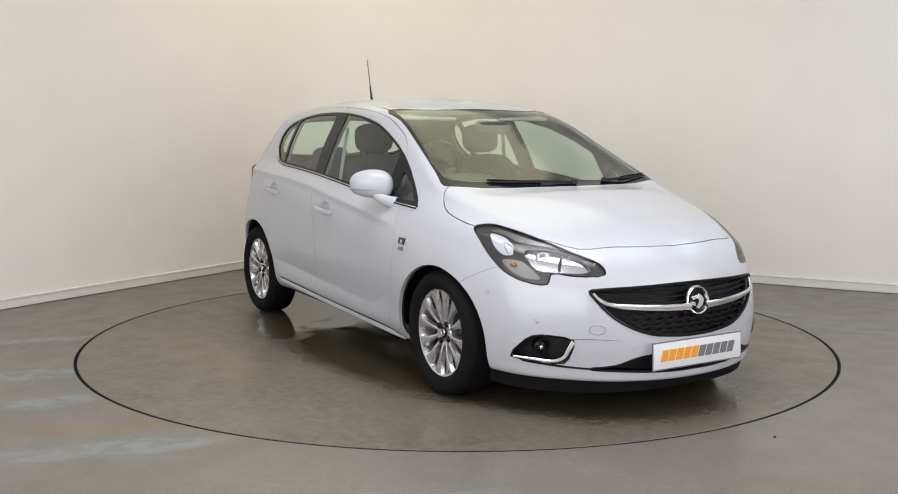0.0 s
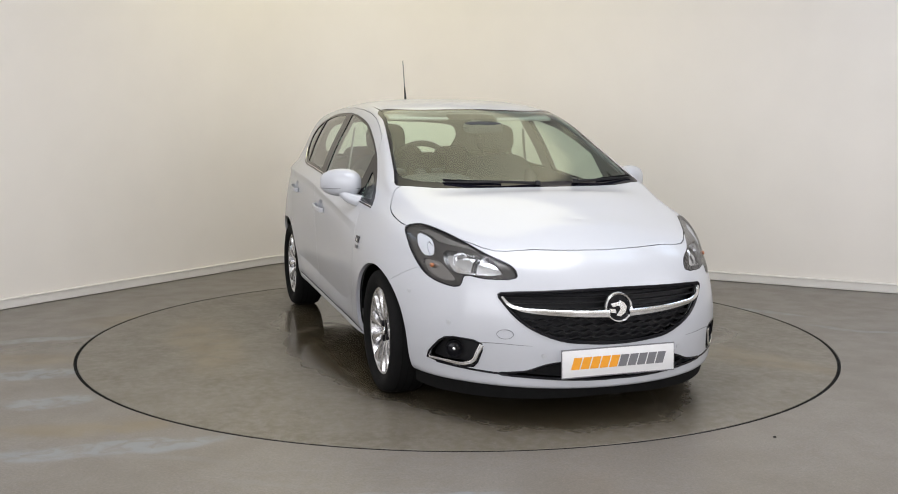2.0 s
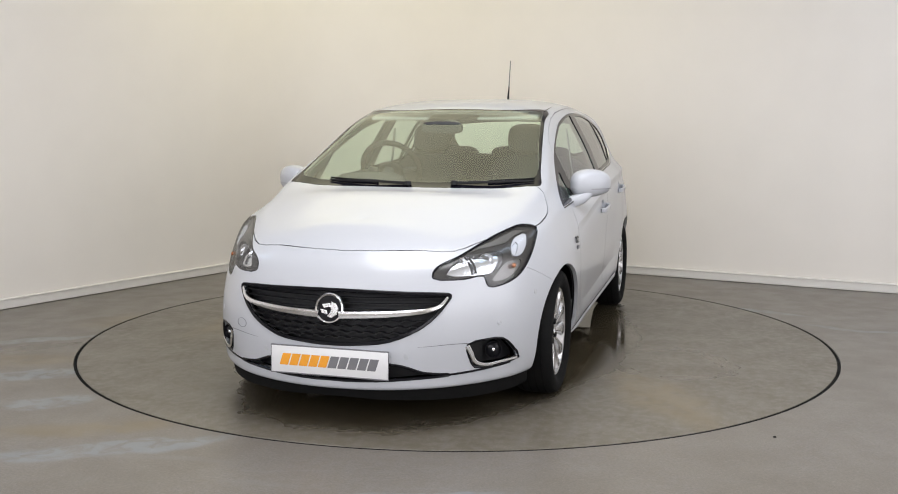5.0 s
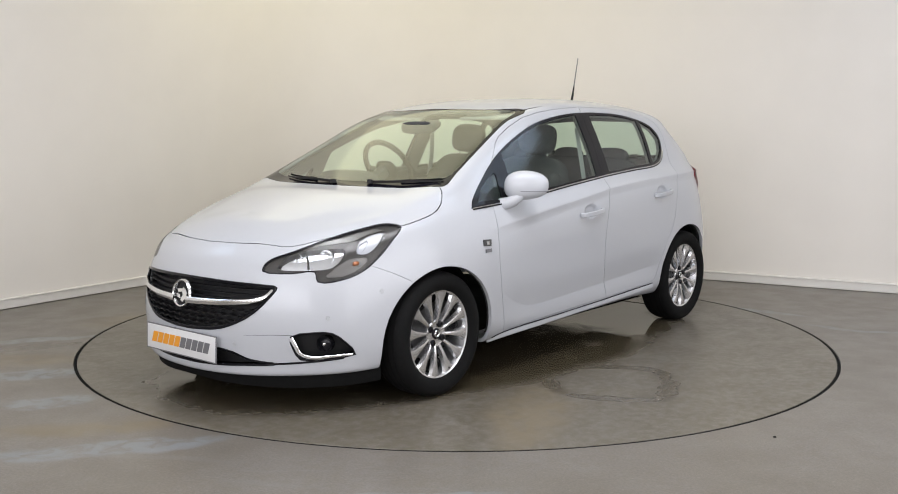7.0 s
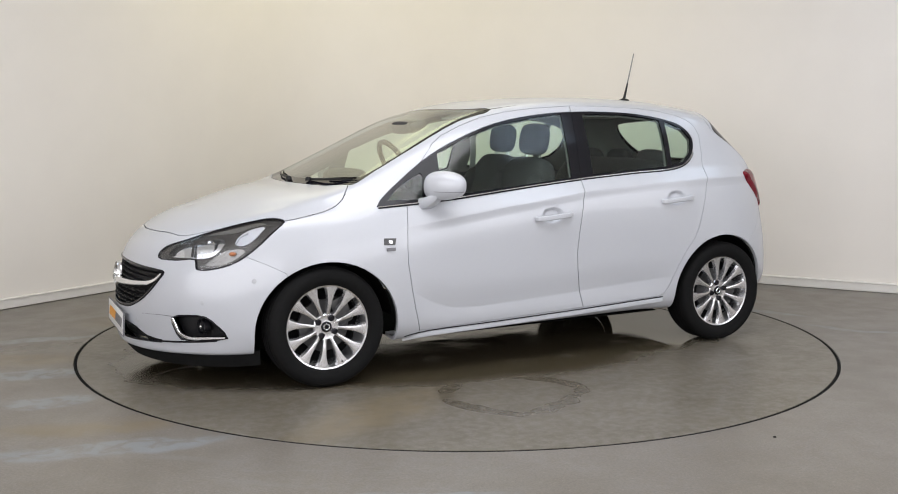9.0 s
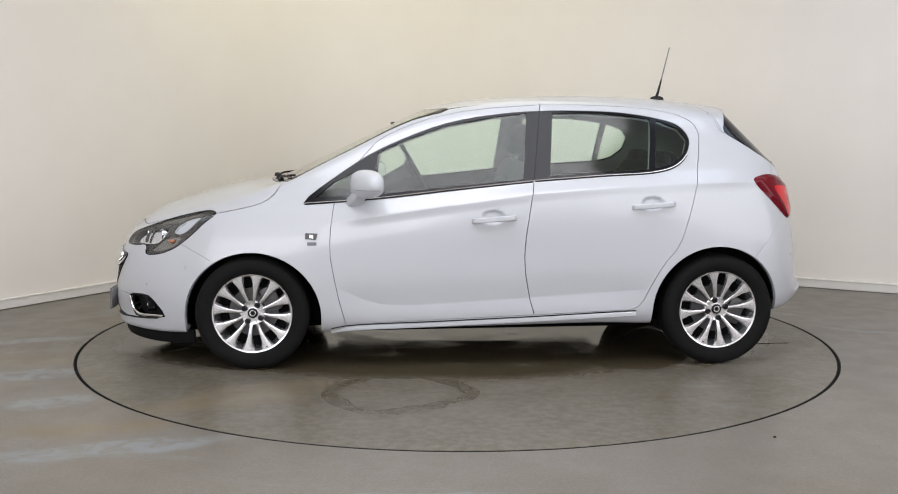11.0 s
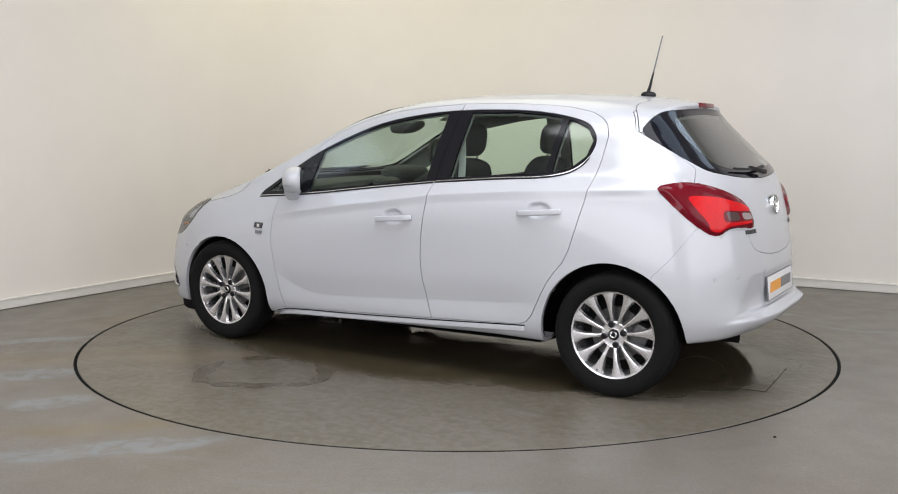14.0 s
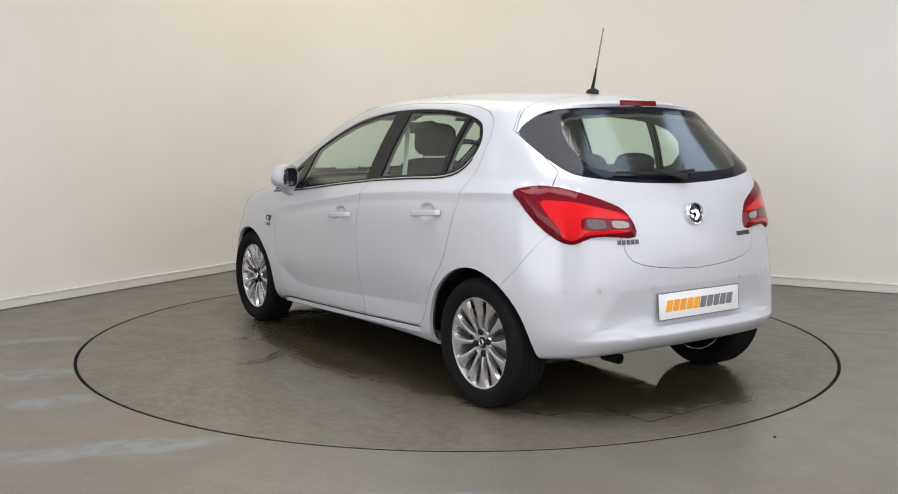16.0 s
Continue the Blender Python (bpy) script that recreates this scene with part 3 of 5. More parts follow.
ARCH_R = [(-1.243 + .352 * math.cos(k * math.pi / 24), .294 + .356 * math.sin(k * math.pi / 24)) for k in range(25)] + [(-1.60, .05), (-.885, .05)]
ARCH_F[-2:] = [(.895, .05), (1.609, .05)]
HOOD = rounded([(1.97, -.30), (1.973, 0), (1.955, .18), (1.918, .32), (1.864, .465), (1.70, .58), (1.50, .705), (1.43, .742), (1.32, .755), (1.20, .748), (1.12, .715), (1.085, .655), (1.12, .54), (1.180, .34), (1.222, 0), (1.20, -.3)], 3)
SCREEN = rounded([(1.218, -.25), (1.224, 0), (1.180, .342), (1.10, .62), (1.07, .682), (.95, .660), (.65, .608), (.40, .569), (.20, .544), (.27, .40), (.303, .29), (.316, 0), (.303, -.29)], 3)
SCREEN_PANE = rounded([(1.150, -.25), (1.155, 0), (1.115, .342), (1.03, .615), (.98, .645), (.65, .588), (.40, .549), (.262, .522), (.315, .29), (.332, 0), (.315, -.29)], 3)
GRILLE = rounded([(-.15, .594), (0, .597), (.15, .595), (.31, .590), (.45, .585), (.488, .578), (.472, .545), (.43, .490), (.37, .442), (.255, .393), (.13, .377), (0, .371), (-.13, .377)], 3)
INTAKE = rounded([(-.15, .300), (.0, .300), (.22, .296), (.31, .284), (.39, .255), (.50, .240), (.38, .230), (.2, .219), (0, .215), (-.15, .217)], 3)
HEADLAMP = rounded(shape3("nose", [(1.447, .745, .825), (1.485, .685, .840), (1.60, .626, .818), (1.74, .565, .780), (1.87, .495, .733), (1.950, .428, .698), (1.978, .412, .672), (1.988, .414, .647), (1.92, .529, .639),
                                   (1.848, .597, .645), (1.845, .615, .603), (1.76, .68, .608), (1.67, .72, .642), (1.585, .744, .705), (1.503, .752, .778)]), 3)
HL_BOWL = eased(shape3("nose", [(1.960, .462, .656), (1.930, .476, .697), (1.88, .492, .728), (1.827, .54, .740), (1.717, .633, .750), (1.710, .652, .736), (1.741, .657, .696), (1.776, .645, .665), (1.818, .616, .654)]), 1)
HL_DAY = eased(shape3("nose", [(1.68, .686, .721), (1.655, .672, .762), (1.599, .672, .794), (1.521, .709, .813), (1.574, .728, .759), (1.612, .722, .727), (1.646, .708, .713)]), 1)
HL_NOTCH = shape3("nose", [(1.673, .690, .724), (1.651, .678, .760), (1.612, .685, .779), (1.614, .695, .768), (1.638, .701, .741), (1.655, .699, .723)])
HL_TURN = eased(shape3("nose", [(1.822, .628, .622), (1.769, .65, .664), (1.728, .668, .691), (1.704, .68, .700), (1.642, .716, .704), (1.636, .723, .687), (1.684, .709, .650), (1.75, .678, .623)]), 1)
HL_BLADE = shape3("nose", [(1.865, .502, .735), (1.79, .55, .756), (1.702, .617, .768), (1.651, .652, .777), (1.594, .667, .799), (1.518, .703, .819), (1.545, .668, .824), (1.611, .636, .808), (1.704, .595, .783), (1.785, .545, .765)])
FOG = rounded(shape3("nose", [(1.957, .556, .364), (1.891, .623, .381), (1.823, .679, .376), (1.775, .708, .336), (1.731, .731, .276), (1.858, .641, .264), (1.922, .581, .262), (1.945, .56, .31)]), 2)
TAILLAMP = rounded(shape3("tail", [(-1.443, .757, 1.005), (-1.51, .716, 1.028), (-1.60, .655, 1.025), (-1.687, .544, .99), (-1.74, .425, .939), (-1.765, .375, .890), (-1.786, .363, .815), (-1.752, .501, .818),
                                   (-1.725, .575, .813), (-1.698, .638, .788), (-1.663, .682, .797), (-1.605, .728, .845), (-1.524, .758, .919)]), 3)
TL_BRIGHT = eased(shape3("tail", [(-1.554, .719, .969), (-1.658, .616, .963), (-1.72, .507, .934), (-1.754, .403, .907), (-1.766, .38, .886), (-1.739, .49, .890), (-1.69, .60, .900), (-1.70, .607, .842), (-1.749, .498, .842),
                            (-1.765, .395, .842), (-1.77, .395, .830), (-1.717, .589, .824), (-1.692, .643, .798), (-1.661, .68, .811), (-1.652, .679, .843), (-1.603, .707, .906)]))
TL_DARK = eased(shape3("tail", [(-1.699, .586, .893), (-1.734, .507, .886), (-1.745, .50, .849), (-1.715, .578, .849)]))
TL_WHITE = eased(shape3("tail", [(-1.742, .482, .884), (-1.763, .400, .876), (-1.771, .395, .848), (-1.753, .475, .849)]))
REAR_SCREEN = rounded(shape3("tail", [(-1.425, -.15, 1.380), (-1.423, .05, 1.381), (-1.400, .34, 1.372), (-1.356, .492, 1.356), (-1.328, .572, 1.320), (-1.315, .636, 1.262), (-1.419, .643, 1.196), (-1.545, .618, 1.124),
                                      (-1.615, .58, 1.084), (-1.665, .492, 1.064), (-1.707, .325, 1.045), (-1.726, .016, 1.032), (-1.73, -.15, 1.034)]), 3)
REAR_PANE_CLEAR = rounded(shape3("tail", [(-1.45, -.2, 1.350), (-1.445, .05, 1.350), (-1.43, .30, 1.342), (-1.40, .45, 1.318), (-1.455, .50, 1.25), (-1.60, .475, 1.12), (-1.645, .40, 1.092), (-1.675, .25, 1.082), (-1.69, 0, 1.078), (-1.69, -.2, 1.078)]), 3)
TAILGATE = shape3("tail", [(-1.84, -.12, .654), (-1.83, .02, .655), (-1.828, .14, .661), (-1.823, .255, .673), (-1.812, .335, .687), (-1.800, .392, .708), (-1.79, .425, .745), (-1.783, .44, .80), (-1.74, .52, .90), (-1.62, .66, .985),
                           (-1.583, .68, 1.006), (-1.580, .655, 1.05), (-1.577, .629, 1.092), (-1.50, .655, 1.16), (-1.30, .66, 1.27), (-1.27, .60, 1.36), (-1.30, .50, 1.395), (-1.40, .3, 1.402), (-1.5, -.12, 1.408)])
SPOILER = [(-1.7, -.15), (-1.7, .75), (-1.305, .75), (-1.300, .64), (-1.255, .56), (-1.225, .48), (-1.222, .40), (-1.232, .2), (-1.236, 0), (-1.236, -.15)]
BUMPER_F = [(1.643, .668), (1.55, .628), (1.461, .583), (1.44, .45), (1.40, .10), (2.3, .10), (2.3, .95), (1.66, .95), (1.655, .70)]
BUMPER_R = [(-1.614, .815), (-1.570, .745), (-1.519, .673), (-1.45, .60), (-1.40, .10), (-2.2, .10), (-2.2, .90), (-1.66, .90), (-1.64, .83)]
LOW_CREASE = [(.83, .47), (.80, .445), (.735, .408), (.672, .380), (.60, .355), (.542, .345), (.411, .341), (.1, .357), (-.224, .378), (-.5, .397), (-.90, .423)]
SHOULDER = [(.86, .775), (.67, .809), (.408, .846), (.1, .888), (-.25, .935), (-.5, .955), (-.695, .968), (-1.0, .982), (-1.45, .997)]

SHELF = [(-.1, .408), (.35, .405), (.52, .397), (.66, .385)]

HANDLES = ((-.020, .808), (-.873, .877))


def oval(x, z, k):
    return [(x + .074 * k * math.cos(a), z + .004 + .046 * k * math.sin(a)) for a in [2 * math.pi * i / 24 for i in range(24)]]


PLATE_BAY = [(-.1, .588), (.44, .588), (.47, .576), (.60, .41), (-.1, .41)]
PLATE_BAY_IN = [(-.1, .576), (.43, .576), (.456, .566), (.56, .42), (-.1, .42)]
ahead = lambda c: c.x > 1.2
behind = lambda c: c.x < -1.1
CUTS = [*[("side", [(x, z + up) for x, z in LOW_CREASE], lambda c: abs(c.x) < 1.0, False) for up in (.05, .007, 0, -.007, -.06)],
        *[("side", [(x, z + up) for x, z in SHOULDER], lambda c: c.y > .6, False) for up in (.007, 0, -.007, -.05)],
        *[("front", line, lambda c: c.x < -1.6, False) for line in (SHELF, [(y, z - .014) for y, z in SHELF])],
        ("side", ARCH_F, lambda c: c.y > .4 and c.z < .75, True), ("side", ARCH_R, lambda c: c.y > .4 and c.z < .75, True),
        ("side", DLO, lambda c: c.y > .5 and c.z > .8, True), ("side", TRI_PANE, lambda c: c.y > .5, True), ("side", FRONT_PANE, lambda c: c.y > .5, True),
        ("side", REAR_PANE, lambda c: c.y > .5, True), ("side", QUARTER_PANE, lambda c: c.y > .5, True),
        ("side", FRONT_DOOR, lambda c: c.y > .5, True), ("side", REAR_DOOR, lambda c: c.y > .5, True),
        ("top", HOOD, lambda c: c.z > .65 and c.x > .9, True), ("top", SCREEN, lambda c: c.z > .9 and c.x > 0, True), ("top", SCREEN_PANE, lambda c: c.z > .9 and c.x > 0, True),
        ("front", GRILLE, lambda c: c.x > 1.8, True), ("front", INTAKE, lambda c: c.x > 1.8, True),
        ("nose", HEADLAMP, ahead, True), ("nose", HL_BOWL, ahead, True), ("nose", HL_DAY, ahead, True), ("nose", HL_TURN, ahead, True), ("nose", HL_NOTCH, ahead, True), ("nose", HL_BLADE, ahead, True), ("nose", FOG, ahead, True),
        ("tail", TAILLAMP, behind, True), ("tail", TL_BRIGHT, behind, True), ("tail", TL_DARK, behind, True), ("tail", TL_WHITE, behind, True),
        ("tail", REAR_SCREEN, lambda c: c.x < -1.1 and c.z > .9, True), ("tail", REAR_PANE_CLEAR, lambda c: c.x < -1.1 and c.z > .9, True),
        ("tail", TAILGATE, lambda c: c.x < -1.1 and (c.z < 1.39 or c.x < -1.405), True), ("top", SPOILER, lambda c: c.z > 1.26 and c.x < -1.1, True),
        *[("side", oval(x, z, k), lambda c: c.y > .5, True) for x, z in HANDLES for k in (1, .82, .6, .3)],
        ("front", PLATE_BAY, lambda c: c.x < -1.6, True), ("front", PLATE_BAY_IN, lambda c: c.x < -1.6, True),
        ("side", BUMPER_F, lambda c: c.x > 1.3, True), ("side", BUMPER_R, lambda c: c.x < -1.3, True)]


def edge_distance(q, poly):
    """How far a point lies inside an outline."""
    best = 1e9
    for (x0, y0), (x1, y1) in zip(poly, poly[1:] + poly[:1]):
        dx, dy = x1 - x0, y1 - y0
        u = min(1, max(0, ((q[0] - x0) * dx + (q[1] - y0) * dy) / (dx * dx + dy * dy + 1e-12)))
        best = min(best, math.hypot(q[0] - x0 - u * dx, q[1] - y0 - u * dy))
    return best


def line_at(line, x):
    xs = [p[0] for p in line][::-1]
    zs = [p[1] for p in line][::-1]
    return float(np.interp(x, xs, zs))


def region(c):
    """The panel or pane to which a bit of skin at c belongs."""
    s, f, t, n, r = (flat(v, c) for v in ("side", "front", "top", "nose", "tail"))
    if c.y > .4 and c.z < .75 and (in_poly(s, ARCH_F) or in_poly(s, ARCH_R)):
        return "none"
    if c.x > 1.2:
        if in_poly(n, HEADLAMP):
            return "hl_bowl" if in_poly(n, HL_BOWL) else "hl_notch" if in_poly(n, HL_NOTCH) else "hl_blade" if in_poly(n, HL_BLADE) else "hl_day" if in_poly(n, HL_DAY) else "hl_turn" if in_poly(n, HL_TURN) else "hl_bezel"
        if in_poly(n, FOG) and c.z < .45:
            return "fog"
        if c.x > 1.8 and in_poly(f, GRILLE):
            return "grille"
        if c.x > 1.8 and in_poly(f, INTAKE):
            return "intake"
    if c.x < -1.1:
        if in_poly(r, TAILLAMP) and .7 < c.z < 1.1:
            return "tl_dark" if in_poly(r, TL_DARK) else "tl_white" if in_poly(r, TL_WHITE) else "tl_bright" if in_poly(r, TL_BRIGHT) else "tl_rim"
        if c.z > .9 and in_poly(r, REAR_SCREEN) and c.z < 1.385:
            return "rear_pane" if in_poly(r, REAR_PANE_CLEAR) else "rear_border"
    if c.x > 0 and c.z > .9 and in_poly(t, SCREEN):
        return "screen_pane" if in_poly(t, SCREEN_PANE) else "screen_border"
    if c.y > .5 and c.z > .8 and in_poly(s, DLO):
        return "tri" if in_poly(s, TRI_PANE) else "front_pane" if in_poly(s, FRONT_PANE) else "rear_door_pane" if in_poly(s, REAR_PANE) else "quarter" if in_poly(s, QUARTER_PANE) else \
            "pillar_front" if c.x > -.270 - (c.z - 1.2) * .147 else "pillar_rear"
    if c.z > 1.26 and c.x < -1.1 and in_poly(t, SPOILER):
        return "spoiler"
    if c.y > .5 and in_poly(s, FRONT_DOOR):
        return "front_door"
    if c.y > .5 and in_poly(s, REAR_DOOR):
        return "rear_door"
    if c.z > .65 and c.x > .9 and in_poly(t, HOOD):
        return "hood"
    if c.x < -1.1 and in_poly(r, TAILGATE):
        return "tailgate"
    if c.x > 1.3 and in_poly(s, BUMPER_F):
        return "front_bumper"
    if c.x < -1.3 and in_poly(s, BUMPER_R):
        return "rear_bumper"
    return "shell"


def skin():
    """The skin of the car's left half, cut; its panels' faces by name."""
    g = body_grid()
    n, m = g.shape[:2]
    bm = bmesh.new()
    vs = [[bm.verts.new(g[i, j]) for j in range(m)] for i in range(n)]
    for i in range(n - 1):
        for j in range(m - 1):
            bm.faces.new((vs[i][j], vs[i][j + 1], vs[i + 1][j + 1], vs[i + 1][j]))
    bmesh.ops.remove_doubles(bm, verts=bm.verts, dist=1e-5)
    bm.faces.index_update()
    for view, poly, keep, closed in CUTS:
        cut(bm, view, poly, keep, closed)
    bm.normal_update()
    panel_of = {f: region(f.calc_center_median()) for f in bm.faces}
    bulge = {}
    for v in bm.verts:
        x, y, z = v.co
        if y > .6 and -.95 < x < .86:
            d = z - line_at(LOW_CREASE, x)
            fade = min(1, max(0, (.86 - x) / .16)) * min(1, max(0, (x + .95) / .25))
            v.co.y -= .010 * fade * (max(0, 1 - d / .13)**1.4 if d > 0 else max(0, 1 + d / .11))
        if y > .6 and -1.5 < x < .9 and .7 < z < 1.05:
            d = line_at(SHOULDER, x) - z
            v.co.y += .017 * max(0, 1 - (d / .038 if d > 0 else -d / .07)) * min(1, max(0, (.9 - x) / .3))
        for hx, hz in HANDLES:
            k = math.hypot((x - hx) / .074, (z - hz - .004) / .046)
            if k < 1 and y > .5:
                u = min(1, (1 - k) / .5)
                v.co.y -= .015 * u * u * (3 - 2 * u)
        if x < -1.6 and .408 < z < .588 and y < .66:
            edge = .44 + (.588 - z) * .9
            v.co.x += .024 * max(0, min((.588 - z) / .15, (edge - y) / .14, (z - .408) / .012, 1))
        if x < -1.3 and .7 < z < 1.1:
            q = flat("tail", v.co)
            if in_poly(q, TAILLAMP):
                k = min(1, edge_distance(q, TAILLAMP) / .035)
                bulge[v] = v.normal * (.017 * math.sqrt(1 - (1 - k)**2))
        if x < -1.6 and .30 < z < .42 and y < .70:
            d = float(np.interp(y, [p[0] for p in SHELF], [p[1] for p in SHELF])) - z
            v.co.x -= .032 * min(1, max(0, (.68 - y) / .30)) * max(0, min(1, d / .014, 1 - (d - .02) / .08))
        if y < 1e-4:
            v.co.y = 0
    for v, d in bulge.items():
        v.co += d
    bm.normal_update()
    out = {}
    for f in bm.faces:
        out.setdefault(panel_of[f], []).append(f)
    return bm, out


def panel_data(faces, both, gap, depth, sink=0.0):
    """Points, faces and normals of a panel: drawn in by gap along its border, with a flange turned inwards by depth, all sunk below the skin by sink."""
    ids, co, no, fs = {}, [], [], []
    for f in faces:
        row = []
        for v in f.verts:
            if v.index not in ids:
                ids[v.index] = len(co)
                nn = v.normal.copy()
                if v.co.y < 1e-4:
                    nn.y = 0
                    nn.normalize()
                co.append(np.array(v.co - nn * sink))
                no.append(np.array(nn))
            row.append(ids[v.index])
        fs.append(row)
    if both:
        back = {}
        for i in range(len(co)):
            if abs(co[i][1]) < 1e-4:
                back[i] = i
            else:
                back[i] = len(co)
                co.append(co[i] * (1, -1, 1))
                no.append(no[i] * (1, -1, 1))
        fs += [[back[i] for i in row][::-1] for row in fs]
    seen = {}
    for k, row in enumerate(fs):
        for a, b in zip(row, row[1:] + row[:1]):
            seen.setdefault((min(a, b), max(a, b)), []).append((a, b, k))
    rim = [v[0] for v in seen.values() if len(v) == 1]
    push = {}
    for a, b, k in rim:
        t = co[b] - co[a]
        for i in (a, b):
            d = np.cross(no[i], t)
            d = d / (np.linalg.norm(d) + 1e-9)
            push[i] = push.get(i, 0) + d
    for i, d in push.items():
        d = d / (np.linalg.norm(d) + 1e-9)
        push[i] = d
        co[i] = co[i] + d * gap
    if depth:
        top, low = {}, {}
        for i in push:
            top[i] = len(co)
            co.append(co[i].copy())
            no.append(-push[i])
            low[i] = len(co)
            co.append(co[i] - no[i] * depth)
            no.append(-push[i])
        for a, b, k in rim:
            fs.append([top[b], top[a], low[a], low[b]])
    return co, fs, no


def panel(name, faces, mat, parent, label="", both=True, gap=.0022, depth=.018, sink=0.0):
    """One panel across the car, or a pair of them, one on each side."""
    co, fs, no = panel_data(faces, both, gap, depth, sink)
    one = mesh_object(name, co, fs, mat, parent, label, no)
    if both:
        return one
    flip = np.array([1, -1, 1])
    other = mesh_object(name, [c * flip for c in co], [f[::-1] for f in fs], mat, parent, label, [n * flip for n in no])
    return one, other


HALF, REGION = skin()
HALF.verts.index_update()
TREE = BVHTree.FromBMesh(HALF)


def on_front(y, z, off=0.0, way=1):
    """A point of the nose (way 1) or the tail (way -1), seen from ahead or behind, off metres proud of it."""
    hit, n, _, _ = TREE.ray_cast(Vector((4.0 * way, abs(y), z)), Vector((-way, 0, 0)))
    if y < 0:
        hit.y, n.y = -hit.y, -n.y
    if n.x * way < 0:
        n = -n
    return hit + n * off, n


def on_side(x, z, off=0.0, side=1):
    hit, n, _, _ = TREE.ray_cast(Vector((x, 3, z)), Vector((0, -1, 0)))
    if n.y < 0:
        n = -n
    p = hit + n * off
    return Vector((p.x, p.y * side, p.z)), Vector((n.x, n.y * side, n.z))


def on_top(x, y, off=0.0):
    hit, n, _, _ = TREE.ray_cast(Vector((x, abs(y), 3)), Vector((0, 0, -1)))
    if n.z < 0:
        n = -n
    p = hit + n * off
    return Vector((p.x, p.y if y >= 0 else -p.y, p.z)), n


def facing(p, n, up=(0, 0, 1)):
    """A pose at p whose z axis is n and whose y axis is as near up as can be."""
    z = Vector(n).normalized()
    x = Vector(up).cross(z).normalized()
    y = z.cross(x)
    m = Matrix((x, y, z)).transposed().to_4x4()
    m.translation = p
    return m


def build_wheel(car):
    """One road wheel, outer face towards +y, its centre at the origin."""
    rim = part("wheel", lathe([(.207, .062), (.214, .070), (.211, .076), (.203, .073), (.198, .055), (.190, .02), (.185, -.08), (.205, -.10), (.212, -.10), (.190, -.085), (.195, .04)], 72), M_ALLOY, car,
               "silver twelve-spoke alloy wheel")
    prof = [(.206, .070), (.222, .088), (.245, .098), (.268, .099), (.284, .092), (.294, .080), (.299, .060), (.3005, .03), (.3010, 0), (.3005, -.03), (.299, -.06), (.292, -.082), (.268, -.098), (.222, -.09), (.205, -.075)]
    tyre = lathe(prof, 96)
    part("tyre", tyre, M_RUBBER, rim, "black road tyre")
    for w in (-.052, -.018, .018, .052):
        part("tread_groove", lathe([(.3018, w - .004), (.3018, w + .004), (.296, w + .003), (.296, w - .003)], 72, closed=True), M_GAP, rim)
    spoke = bmesh.new()
    rows = []
    for r, w, y, h in ((.045, .012, .050, .02), (.075, .0100, .058, .024), (.10, .0115, .063, .024), (.13, .0150, .066, .022), (.16, .0210, .068, .018), (.185, .031, .070, .014), (.204, .042, .071, .010)):
        rows.append([spoke.verts.new(q) for q in ((r, y - h, -w), (r, y, -w * .72), (r, y + .003, 0), (r, y, w * .72), (r, y - h, w))])
    for a, b in zip(rows, rows[1:]):
        for j in range(4):
            spoke.faces.new((a[j], a[j + 1], b[j + 1], b[j]))
    first = part("spoke", spoke, M_ALLOY, rim)
    for k in range(1, 12):
        o = new("spoke", first.data)
        o.parent = rim
        o.matrix_basis = pose(0, 0, 0, 0, 30 * k, 0)
    first.matrix_basis = pose(0, 0, 0, 0, 0, 0)
    part("hub", lathe([(0, .052), (.028, .052), (.034, .050), (.060, .056), (.066, .050), (.066, .0), (0, .0)], 40), M_ALLOY, rim)
    part("hub_cap", lathe([(0, .060), (.022, .059), (.027, .055), (.027, .045)], 32), M_BLACK, rim, "round hub cap with a silver mark")
    part("hub_mark", lathe([(.011, .0605), (.013, .063), (.016, .063), (.018, .0605)], 24, closed=True), M_CHROME, rim)
    for k in range(4):
        a = math.pi / 4 + k * math.pi / 2 + .15
        part("wheel_bolt", lathe([(0, .064), (.011, .064), (.0155, .060), (.0155, .045)], 16, pose(.050 * math.cos(a), 0, .050 * math.sin(a))), M_BLACK, rim)
    part("brake_disc", lathe([(.04, .012), (.13, .012), (.13, -.01), (.04, -.01)], 48, closed=True), M_DARKMETAL, rim)
    # dark disc added behind the rim, in place of the shade inside the wheel
    part("dark_back_disc", lathe([(0, -.03), (.186, -.03), (.192, -.085), (.204, -.103), (0, -.103)], 40), M_LINER, rim)
    part("brake_caliper", box((.09, .06, .14), .012, pose(-.11, .0, .03)), M_DARKMETAL, rim)
    part("tyre_valve", box((.008, .02, .008), .002, pose(.0, .066, -.192)), M_BLACK, rim)
    return rim


def bars(parent, at, width, height, half=5):
    """The slanted print on a show plate: orange bars, then grey ones."""
    n = half * 2
    step = width / n
    for k in range(n):
        x = -width / 2 + step * (k + .5)
        w = step * .43
        sl = height * .16
        poly = [(x - w - sl, -height / 2), (x + w - sl, -height / 2), (x + w + sl, height / 2), (x - w + sl, height / 2)]
        part("print_bar", prism(poly, .0012, at), M_ORANGE if k < half else M_GREY, parent, smooth=False)


